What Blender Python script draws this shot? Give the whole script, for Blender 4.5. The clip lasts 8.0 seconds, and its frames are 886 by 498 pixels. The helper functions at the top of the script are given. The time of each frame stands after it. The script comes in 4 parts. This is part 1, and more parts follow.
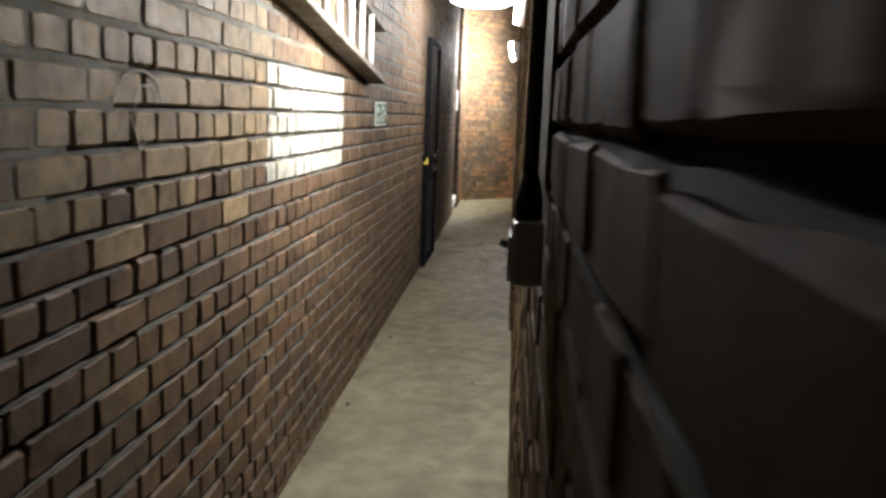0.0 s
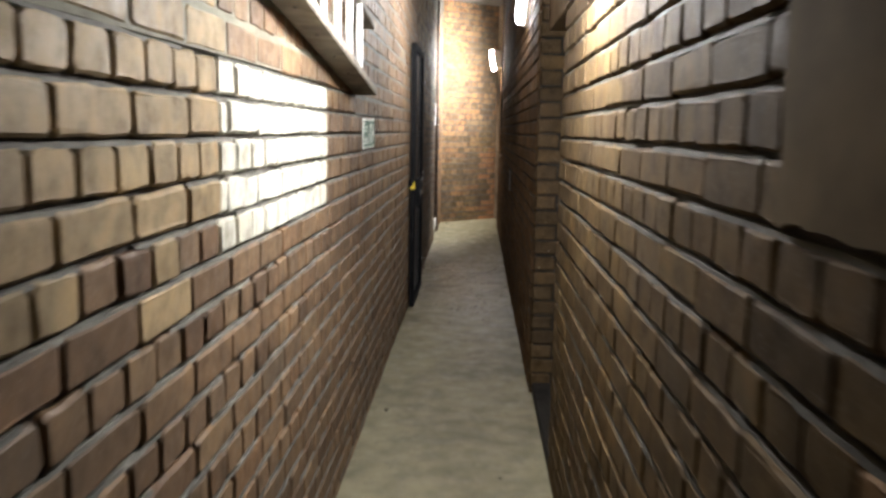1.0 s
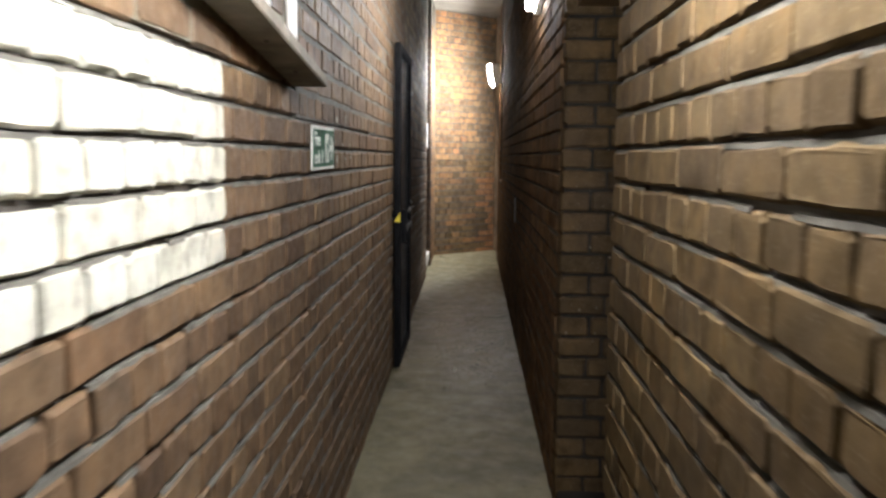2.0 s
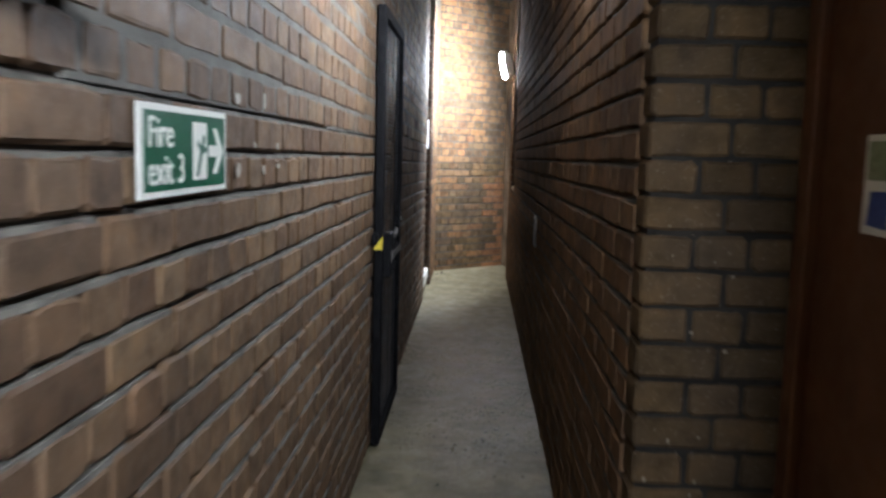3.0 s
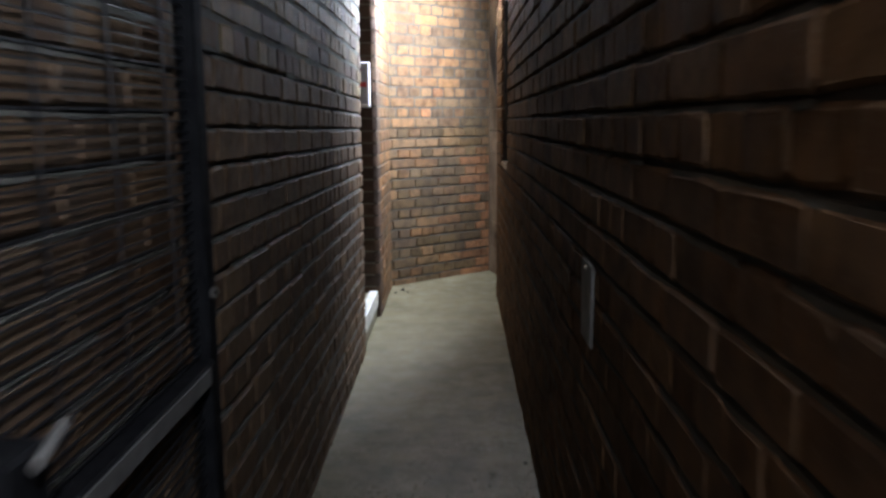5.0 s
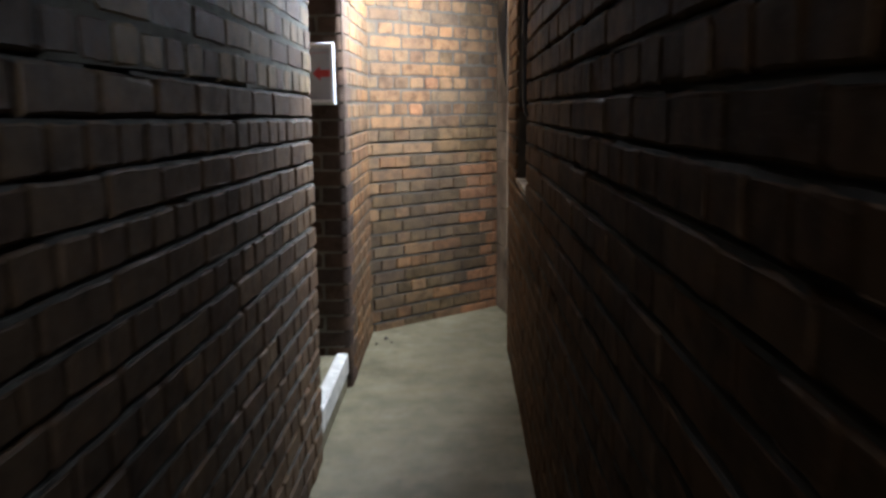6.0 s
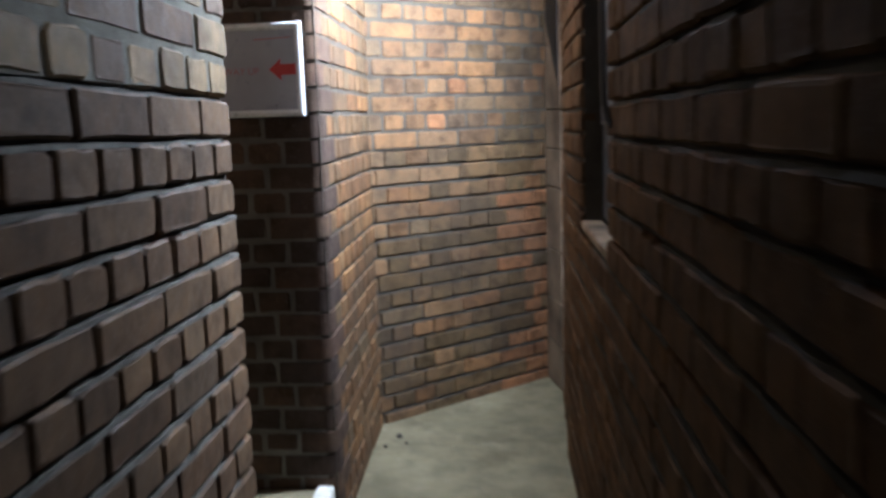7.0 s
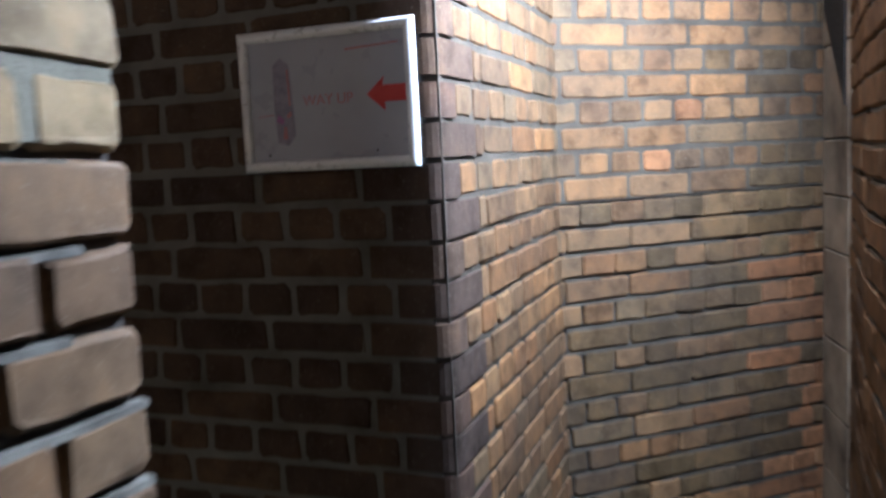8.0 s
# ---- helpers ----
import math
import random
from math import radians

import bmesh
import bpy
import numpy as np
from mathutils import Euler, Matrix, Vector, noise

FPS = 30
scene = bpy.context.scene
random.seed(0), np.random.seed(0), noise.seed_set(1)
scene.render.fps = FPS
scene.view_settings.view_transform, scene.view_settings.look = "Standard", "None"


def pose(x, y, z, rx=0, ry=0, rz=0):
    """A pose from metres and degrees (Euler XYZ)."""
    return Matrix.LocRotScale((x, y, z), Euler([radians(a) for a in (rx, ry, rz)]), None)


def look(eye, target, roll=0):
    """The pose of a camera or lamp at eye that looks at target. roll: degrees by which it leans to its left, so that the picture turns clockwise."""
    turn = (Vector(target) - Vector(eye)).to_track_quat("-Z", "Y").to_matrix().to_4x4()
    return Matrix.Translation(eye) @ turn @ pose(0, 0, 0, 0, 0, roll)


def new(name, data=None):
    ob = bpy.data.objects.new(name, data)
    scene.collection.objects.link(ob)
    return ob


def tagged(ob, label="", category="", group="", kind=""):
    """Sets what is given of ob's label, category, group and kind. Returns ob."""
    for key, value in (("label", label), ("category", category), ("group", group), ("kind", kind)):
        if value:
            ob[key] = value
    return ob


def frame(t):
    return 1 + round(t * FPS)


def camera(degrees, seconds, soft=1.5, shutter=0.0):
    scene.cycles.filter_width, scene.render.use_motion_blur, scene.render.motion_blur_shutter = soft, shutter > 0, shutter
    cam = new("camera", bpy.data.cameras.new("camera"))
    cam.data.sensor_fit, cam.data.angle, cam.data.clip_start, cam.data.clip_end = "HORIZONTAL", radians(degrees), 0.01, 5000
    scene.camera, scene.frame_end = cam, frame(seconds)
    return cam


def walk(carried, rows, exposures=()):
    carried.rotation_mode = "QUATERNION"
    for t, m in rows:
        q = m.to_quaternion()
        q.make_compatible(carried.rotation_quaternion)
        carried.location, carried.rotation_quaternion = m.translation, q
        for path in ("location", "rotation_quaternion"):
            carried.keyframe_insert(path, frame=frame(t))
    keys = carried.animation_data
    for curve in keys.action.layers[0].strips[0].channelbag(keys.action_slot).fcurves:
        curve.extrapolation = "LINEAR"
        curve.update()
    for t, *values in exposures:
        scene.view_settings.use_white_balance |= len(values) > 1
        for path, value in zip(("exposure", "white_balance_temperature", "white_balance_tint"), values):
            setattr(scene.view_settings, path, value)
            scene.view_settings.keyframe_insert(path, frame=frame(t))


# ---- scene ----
cam = camera(56.1, 8.0, soft=2.8, shutter=0.5)
PATH = [
    (0, (0.815, 1.828, 1.479), (0.66, 3.794, 1.146), 2.3),
    (0.5, (0.688, 2.30, 1.468), (0.592, 4.27, 1.130), 2.4),
    (1, (0.528, 2.85, 1.483), (0.453, 4.826, 1.186), 1.0),
    (1.5, (0.498, 3.467, 1.456), (0.448, 5.45, 1.2), 0.3),
    (2.8, (0.51, 5.239, 1.408), (0.411, 7.224, 1.184), 1.0),
    (2.9, (0.494, 5.392, 1.427), (0.405, 7.377, 1.195), 1.0),
    (3, (0.484, 5.526, 1.445), (0.408, 7.51, 1.21), 1.6),
    (3.3, (0.463, 5.938, 1.413), (0.404, 7.922, 1.169), -0.4),
    (3.5, (0.482, 6.234, 1.414), (0.387, 8.216, 1.163), -0.3),
    (4, (0.474, 6.982, 1.408), (0.405, 8.961, 1.128), -1.0),
    (4.5, (0.508, 7.82, 1.397), (0.488, 9.797, 1.098), -0.4),
    (5.8, (0.572, 9.938, 1.437), (0.506, 11.908, 1.096), -0.3),
    (6, (0.571, 10.23, 1.462), (0.529, 12.199, 1.118), -0.4),
    (6.5, (0.584, 10.989, 1.444), (0.533, 12.961, 1.117), -0.5),
    (7, (0.58, 11.678, 1.439), (0.442, 13.649, 1.13), -1.8),
    (7.5, (0.6, 12.318, 1.441), (0.107, 14.237, 1.168), -2.2),
    (8, (0.591, 12.795, 1.478), (-0.11, 14.655, 1.257), -2.9),
]
EXPOSURES = [(0.0, 0.15, 6100, 10), (1.0, 0.15, 6100, 10), (1.5, -0.3, 6150, 10), (3.0, -0.05, 5400, 10), (4.5, -0.15, 5200, 10), (6.0, -0.65, 5250, 10), (6.5, -0.66, 5200, 10), (7.2, -0.55, 4900, 10), (8.0, -0.55, 4750, 10)]
walk(cam, [(t, look(eye, target, roll)) for t, eye, target, roll in PATH], EXPOSURES)

# ---- world and light ----
world = bpy.data.worlds.new("night")
world.use_nodes = True
world.node_tree.nodes["Background"].inputs["Color"].default_value = (0.01, 0.011, 0.014, 1)
world.node_tree.nodes["Background"].inputs["Strength"].default_value = 0.0
scene.world = world
LAMP_NEAR, LAMP_MID, LAMP_FAR = 370.0, 2000.0, 12000.0   # emission of the three bulkhead lamps

# ---- plan, in metres ----
COURSE = 0.0832            # brick course with its joint
HEAD, STRETCH = 0.1238, 0.2476
JOINT = 0.0105
LEFT_END = 13.484          # corner of the side opening
PIER = 14.378              # far side of the side opening
NORTH_L = (0.014, 15.462)
NORTH_R = (0.812, 16.160)
RIGHT_NEAR, RIGHT_FAR = 0.866, 0.850
RECESS_0, RECESS_1, RECESS_X = 6.271, 7.370, 1.190
TOP = 3.3
FALL = 0.0073              # the courses dip along the passage against the floor


# ---- materials ----
def nodes_of(name):
    m = bpy.data.materials.new(name)
    m.use_nodes = True
    nt = m.node_tree
    return m, nt, nt.nodes, nt.links, nt.nodes["Principled BSDF"]


def noise_node(nt, scale, detail=4.0, rough=0.6, coord=None, stretch=None):
    geo = coord
    if geo is None:
        geo = nt.nodes.new("ShaderNodeNewGeometry").outputs["Position"]
    if stretch:
        mp = nt.nodes.new("ShaderNodeMapping")
        mp.inputs["Scale"].default_value = stretch
        nt.links.new(geo, mp.inputs["Vector"])
        geo = mp.outputs["Vector"]
    n = nt.nodes.new("ShaderNodeTexNoise")
    n.inputs["Scale"].default_value, n.inputs["Detail"].default_value, n.inputs["Roughness"].default_value = scale, detail, rough
    nt.links.new(geo, n.inputs["Vector"])
    return n.outputs["Fac"]


def ramp(nt, fac, stops):
    r = nt.nodes.new("ShaderNodeValToRGB")
    e = r.color_ramp.elements
    while len(e) < len(stops):
        e.new(0.5)
    for el, (p, c) in zip(e, stops):
        el.position = p
        el.color = (*c, 1) if len(c) == 3 else (c[0], c[0], c[0], 1)
    nt.links.new(fac, r.inputs["Fac"])
    return r.outputs["Color"]


def blend(nt, a, b, fac, mode="MIX"):
    m = nt.nodes.new("ShaderNodeMix")
    m.data_type, m.blend_type = "RGBA", mode
    for sock, v in ((m.inputs[0], fac), (m.inputs[6], a), (m.inputs[7], b)):
        if isinstance(v, (int, float)):
            sock.default_value = v
        elif isinstance(v, tuple):
            sock.default_value = (*v, 1)
        else:
            nt.links.new(v, sock)
    return m.outputs[2]


def bumped(nt, bsdf, height, strength, dist):
    b = nt.nodes.new("ShaderNodeBump")
    b.inputs["Strength"].default_value, b.inputs["Distance"].default_value = strength, dist
    nt.links.new(height, b.inputs["Height"])
    nt.links.new(b.outputs["Normal"], bsdf.inputs["Normal"])


def brick_material(name, palette, island, grime_or_light=0.55, rough=(0.68, 0.95), sheen=0.03):
    """Fired clay: a colour of its own for each brick, mottling, soot and a grainy skin."""
    m, nt, nd, ln, bs = nodes_of(name)
    if island:
        rnd = nd.new("ShaderNodeNewGeometry").outputs["Random Per Island"]
    else:
        rnd = nd.new("ShaderNodeObjectInfo").outputs["Random"]
    base = ramp(nt, rnd, [(i / (len(palette) - 1), c) for i, c in enumerate(palette)])
    mott = ramp(nt, noise_node(nt, 14.0, 5.0), [(0.30, (0.42, 0.40, 0.38)), (0.52, (1.0, 1.0, 1.0)), (0.72, (1.35, 1.25, 1.1))])
    base = blend(nt, base, mott, 0.8, "MULTIPLY")
    soot = ramp(nt, noise_node(nt, 2.3, 6.0, 0.65), [(0.42, (0.0,)), (0.68, (1.0,))])
    sootf = nd.new("ShaderNodeMath")
    sootf.operation = "MULTIPLY"
    sootf.inputs[1].default_value = grime_or_light
    ln.new(soot, sootf.inputs[0])
    base = blend(nt, base, (0.045, 0.036, 0.03), sootf.outputs[0])
    speck = ramp(nt, noise_node(nt, 160.0, 2.0), [(0.62, (0.0,)), (0.72, (1.0,))])
    sp = nd.new("ShaderNodeMath")
    sp.operation = "MULTIPLY"
    sp.inputs[1].default_value = 0.16
    ln.new(speck, sp.inputs[0])
    base = blend(nt, base, (0.42, 0.37, 0.3), sp.outputs[0])
    bs.inputs["Specular IOR Level"].default_value = sheen
    ln.new(base, bs.inputs["Base Color"])
    ln.new(ramp(nt, noise_node(nt, 30.0), [(0.3, (rough[0],)), (0.7, (rough[1],))]), bs.inputs["Roughness"])
    h = nd.new("ShaderNodeMath")
    h.operation = "ADD"
    ln.new(noise_node(nt, 45.0, 6.0, 0.7), h.inputs[0])
    ln.new(noise_node(nt, 9.0, 3.0), h.inputs[1])
    bumped(nt, bs, h.outputs[0], 0.32, 0.004)
    return m


def plain_material(name, c0, c1, scale, rough, bump=0.3, dist=0.003, metal=0.0, fine=80.0):
    m, nt, nd, ln, bs = nodes_of(name)
    col = ramp(nt, noise_node(nt, scale, 6.0), [(0.3, c0), (0.7, c1)])
    ln.new(col, bs.inputs["Base Color"])
    ln.new(ramp(nt, noise_node(nt, scale * 3), [(0.3, (rough[0],)), (0.7, (rough[1],))]), bs.inputs["Roughness"])
    bs.inputs["Metallic"].default_value = metal
    bs.inputs["Specular IOR Level"].default_value = 0.5 if rough[0] < 0.5 else 0.2
    if bump:
        bumped(nt, bs, noise_node(nt, fine, 5.0, 0.7), bump, dist)
    return m


BROWN = [(0.103, 0.0647, 0.037), (0.1547, 0.1014, 0.0577), (0.1231, 0.0773, 0.0439), (0.1834, 0.1198, 0.068), (0.0858, 0.0532, 0.0318), (0.172, 0.1158, 0.0657), (0.1432, 0.086, 0.0473), (0.1145, 0.0808, 0.0513)]
TAN = [(0.2151, 0.1582, 0.0862), (0.267, 0.1996, 0.1089), (0.1854, 0.1354, 0.0748), (0.2966, 0.2174, 0.1192), (0.2373, 0.1796, 0.1026)]
# near wall's bricks again, with the first stretch's light level put into the colour
LIGHT_LEVEL = [(0.0783, 0.0498, 0.0274), (0.1174, 0.0728, 0.0383), (0.094, 0.0575, 0.0311), (0.1331, 0.0843, 0.0456), (0.0705, 0.0442, 0.0255)]
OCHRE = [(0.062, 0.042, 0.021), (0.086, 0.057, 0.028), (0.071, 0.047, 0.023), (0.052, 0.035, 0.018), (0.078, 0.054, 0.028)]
NEAR = [(0.0601, 0.0413, 0.0199), (0.0912, 0.0615, 0.0285), (0.0718, 0.0477, 0.0228), (0.1018, 0.071, 0.0342), (0.0534, 0.036, 0.0181), (0.0834, 0.0551, 0.0256)]
UMBER = [(0.0858, 0.0512, 0.0259), (0.1234, 0.0732, 0.0361), (0.0997, 0.0578, 0.0286), (0.1374, 0.085, 0.0423), (0.0763, 0.0456, 0.0237), (0.1141, 0.0663, 0.032)]
RED = [(0.1228, 0.0698, 0.0345), (0.1796, 0.1119, 0.0569), (0.0943, 0.0609, 0.0345), (0.2026, 0.1119, 0.0493), (0.1169, 0.0848, 0.0493), (0.1569, 0.0848, 0.0395), (0.0885, 0.0638, 0.0395)]
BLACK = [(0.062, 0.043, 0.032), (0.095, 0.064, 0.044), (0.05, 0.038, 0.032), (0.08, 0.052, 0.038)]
CREAM = [(0.4251, 0.4133, 0.3424), (0.4723, 0.4664, 0.4015), (0.4015, 0.3956, 0.3306), (0.4605, 0.4428, 0.3779)]
SOOTY = [(0.0834, 0.0561, 0.029), (0.1155, 0.0797, 0.041), (0.0738, 0.0523, 0.0284), (0.1282, 0.0836, 0.0427), (0.0961, 0.0693, 0.0383)]
ORANGE = [(0.183, 0.0905, 0.0428), (0.2245, 0.115, 0.0548), (0.158, 0.0805, 0.0401), (0.208, 0.1189, 0.0615)]
LOOKS = {}
for key, pal, gr in (("brown", BROWN, 0.5), ("near", NEAR, 0.5), ("ochre", OCHRE, 0.5), ("grime_or_light", LIGHT_LEVEL, 0.5), ("tan", TAN, 0.35), ("umber", UMBER, 0.55), ("red", RED, 0.5), ("black", BLACK, 0.5), ("sooty", SOOTY, 0.6), ("orange", ORANGE, 0.35), ("cream", CREAM, 0.10)):
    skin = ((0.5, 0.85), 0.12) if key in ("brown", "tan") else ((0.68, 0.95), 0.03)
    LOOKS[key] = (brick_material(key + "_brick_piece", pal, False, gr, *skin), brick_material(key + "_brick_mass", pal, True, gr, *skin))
mortar_light = plain_material("grey_mortar", (0.085, 0.083, 0.072), (0.16, 0.156, 0.137), 7.0, (0.85, 0.95), 0.6, 0.006)
mortar_pale = plain_material("pale_flush_mortar", (0.10, 0.095, 0.072), (0.21, 0.20, 0.155), 9.0, (0.85, 0.95), 0.6, 0.005)
mortar_ledge = plain_material("dusty_mortar", (0.055, 0.052, 0.045), (0.165, 0.158, 0.135), 11.0, (0.85, 0.95), 0.6, 0.005)
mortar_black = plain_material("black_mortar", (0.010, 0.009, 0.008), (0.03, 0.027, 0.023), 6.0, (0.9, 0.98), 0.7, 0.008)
mortar_dust = plain_material("dusty_brown_mortar", (0.030, 0.028, 0.022), (0.085, 0.078, 0.063), 9.0, (0.85, 0.95), 0.6, 0.005)
mortar_mid = plain_material("brown_mortar", (0.036, 0.031, 0.024), (0.08, 0.07, 0.055), 7.0, (0.85, 0.95), 0.6, 0.006)
mortar_dark = plain_material("sooty_mortar", (0.028, 0.025, 0.022), (0.09, 0.08, 0.07), 5.0, (0.9, 0.98), 0.7, 0.008)


def concrete_material():
    m, nt, nd, ln, bs = nodes_of("worn_concrete")
    a = ramp(nt, noise_node(nt, 1.6, 8.0, 0.62), [(0.3, (0.145, 0.128, 0.076)), (0.5, (0.218, 0.194, 0.116)), (0.7, (0.282, 0.252, 0.158))])
    b = ramp(nt, noise_node(nt, 7.0, 6.0), [(0.35, (0.5, 0.49, 0.47)), (0.6, (1.0, 1.0, 1.0))])
    col = blend(nt, a, b, 0.6, "MULTIPLY")
    grime_or_light = ramp(nt, noise_node(nt, 2.6, 7.0, 0.7), [(0.40, (0.55, 0.54, 0.52)), (0.56, (1.0, 1.0, 1.0))])
    col = blend(nt, col, grime_or_light, 0.5, "MULTIPLY")
    pale = ramp(nt, noise_node(nt, 3.1, 9.0, 0.7), [(0.58, (0.0,)), (0.7, (0.55,))])
    col = blend(nt, col, (0.31, 0.28, 0.20), pale)
    dark = ramp(nt, noise_node(nt, 26.0, 4.0), [(0.60, (0.0,)), (0.72, (0.6,))])
    col = blend(nt, col, (0.07, 0.06, 0.05), dark)
    dry = ramp(nt, noise_node(nt, 9.0, 7.0), [(0.32, (0.34,)), (0.6, (0.62,))])
    damp = ramp(nt, noise_node(nt, 38.0, 3.0), [(0.50, (0.0,)), (0.58, (1.0,))])
    xyz = nd.new("ShaderNodeSeparateXYZ")
    ln.new(nd.new("ShaderNodeNewGeometry").outputs["Position"], xyz.inputs[0])
    spot = nd.new("ShaderNodeMapRange")
    spot.inputs["From Min"].default_value, spot.inputs["From Max"].default_value = 8.6, 12.8
    ln.new(xyz.outputs["Y"], spot.inputs["Value"])
    where = blend(nt, ramp(nt, spot.outputs[0], [(0.0, (0.0,)), (0.35, (1.0,)), (0.65, (1.0,)), (1.0, (0.0,))]), ramp(nt, noise_node(nt, 3.0, 3.0), [(0.40, (0.0,)), (0.55, (1.0,))]), 1.0, "MULTIPLY")
    wet = nd.new("ShaderNodeMath")
    wet.operation = "MULTIPLY"
    ln.new(damp, wet.inputs[0])
    ln.new(where, wet.inputs[1])
    ln.new(blend(nt, dry, (0.09, 0.09, 0.09), wet.outputs[0]), bs.inputs["Roughness"])
    # glints on the damp stretch, painted as pale specks in the base colour
    glint_specks = blend(nt, ramp(nt, noise_node(nt, 75.0, 2.0), [(0.64, (0.0,)), (0.70, (1.0,))]), where, 1.0, "MULTIPLY")
    ln.new(blend(nt, col, (0.55, 0.53, 0.47), glint_specks), bs.inputs["Base Color"])
    h = nd.new("ShaderNodeMath")
    h.operation = "MULTIPLY_ADD"
    ln.new(noise_node(nt, 5.0, 3.0), h.inputs[0])
    h.inputs[1].default_value = 0.25
    ln.new(noise_node(nt, 60.0, 6.0, 0.75), h.inputs[2])
    bumped(nt, bs, h.outputs[0], 0.4, 0.006)
    return m


concrete = concrete_material()
plaster = plain_material("cement_render", (0.14, 0.099, 0.058), (0.25, 0.18, 0.106), 4.0, (0.85, 0.97), 0.25, 0.003, fine=35.0)
render_brown = plain_material("brown_cement_render", (0.060, 0.045, 0.026), (0.115, 0.086, 0.050), 5.0, (0.9, 0.98), 0.4, 0.003, fine=45.0)
render_brown.node_tree.nodes["Principled BSDF"].inputs["Specular IOR Level"].default_value = 0.02
soffit = plain_material("ceiling_plaster", (0.09, 0.08, 0.066), (0.15, 0.135, 0.11), 3.0, (0.8, 0.95), 0.4, 0.004)
stone = plain_material("dressed_stone", (0.07, 0.054, 0.038), (0.33, 0.26, 0.18), 3.6, (0.5, 0.8), 0.5, 0.004)
steel_black = plain_material("black_painted_steel", (0.006, 0.006, 0.007), (0.014, 0.014, 0.015), 20.0, (0.6, 0.85), 0.15, 0.001)
steel_black.node_tree.nodes["Principled BSDF"].inputs["Specular IOR Level"].default_value = 0.04
wire_black = plain_material("black_wire", (0.005, 0.005, 0.006), (0.016, 0.016, 0.018), 60.0, (0.35, 0.55), 0.0)
rubber = plain_material("black_conduit", (0.006, 0.006, 0.006), (0.016, 0.015, 0.015), 30.0, (0.4, 0.6), 0.2, 0.001)
grey_box = plain_material("grey_plastic", (0.36, 0.365, 0.38), (0.46, 0.465, 0.48), 15.0, (0.35, 0.5), 0.1, 0.001)
zinc = plain_material("galvanised_steel", (0.09, 0.085, 0.078), (0.2, 0.19, 0.175), 9.0, (0.5, 0.7), 0.1, 0.001, metal=0.3)
white_paint = plain_material("white_gloss_paint", (0.66, 0.66, 0.64), (0.80, 0.80, 0.78), 12.0, (0.3, 0.5), 0.2, 0.001)
step_white = plain_material("chipped_white_paint", (0.42, 0.41, 0.37), (0.78, 0.77, 0.72), 16.0, (0.5, 0.75), 0.4, 0.002)
old_board = plain_material("weathered_board", (0.09, 0.077, 0.058), (0.24, 0.21, 0.165), 9.0, (0.6, 0.85), 0.5, 0.003, fine=40.0)
brown_gloss = plain_material("brown_gloss_paint", (0.075, 0.028, 0.010), (0.115, 0.045, 0.016), 6.0, (0.35, 0.55), 0.2, 0.002)
sign_green = plain_material("sign_green", (0.006, 0.075, 0.035), (0.010, 0.10, 0.05), 20.0, (0.3, 0.4), 0.0)
sign_white = plain_material("sign_white", (0.70, 0.72, 0.66), (0.80, 0.81, 0.76), 20.0, (0.3, 0.45), 0.0)
label_yellow = plain_material("label_yellow", (0.62, 0.50, 0.03), (0.75, 0.62, 0.06), 30.0, (0.35, 0.5), 0.0)
frame_silver = plain_material("satin_aluminium", (0.62, 0.63, 0.64), (0.72, 0.73, 0.74), 25.0, (0.25, 0.36), 0.0, metal=0.25)
paper = plain_material("poster_paper", (0.30, 0.315, 0.37), (0.36, 0.375, 0.43), 5.0, (0.25, 0.35), 0.0)
ink_red = plain_material("red_ink", (0.38, 0.015, 0.015), (0.48, 0.03, 0.025), 20.0, (0.4, 0.5), 0.0)
ink_pale_red = plain_material("faded_red_ink", (0.34, 0.13, 0.14), (0.40, 0.19, 0.19), 20.0, (0.4, 0.5), 0.0)
ink_grey = plain_material("grey_ink", (0.16, 0.155, 0.21), (0.27, 0.265, 0.33), 50.0, (0.4, 0.5), 0.0)
ink_violet = plain_material("violet_ink", (0.20, 0.06, 0.22), (0.30, 0.14, 0.30), 60.0, (0.4, 0.5), 0.0)
label_blue = plain_material("label_blue", (0.03, 0.05, 0.22), (0.06, 0.10, 0.32), 60.0, (0.4, 0.5), 0.0)
label_olive = plain_material("label_olive", (0.12, 0.17, 0.08), (0.3, 0.34, 0.2), 60.0, (0.4, 0.5), 0.0)
pale_dab = plain_material("pale_dab", (0.20, 0.18, 0.145), (0.42, 0.39, 0.33), 60.0, (0.7, 0.9), 0.0)
chalk = plain_material("chalk", (0.26, 0.235, 0.19), (0.42, 0.385, 0.33), 90.0, (0.9, 1.0), 0.0)
brass = plain_material("bright_steel", (0.6, 0.6, 0.58), (0.72, 0.71, 0.68), 30.0, (0.2, 0.35), 0.0, metal=1.0)


def glow(name, strength):
    m, nt, nd, ln, bs = nodes_of(name)
    bs.inputs["Base Color"].default_value = (0.9, 0.9, 0.9, 1)
    bs.inputs["Emission Color"].default_value = (1.0, 0.95, 0.89, 1)
    bs.inputs["Emission Strength"].default_value = strength
    return m


# ---- mesh helpers ----
def mesh_of(name, bm, mat):
    me = bpy.data.meshes.new(name)
    bm.normal_update()
    bm.to_mesh(me)
    bm.free()
    if mat:
        me.materials.append(mat)
    return me


def part(name, bm, mat, parent=None, label="", smooth=False):
    me = mesh_of(name, bm, mat)
    if smooth:
        me.shade_smooth()
    ob = new(name, me)
    ob.parent = parent
    if label:
        ob["label"] = label
    return ob


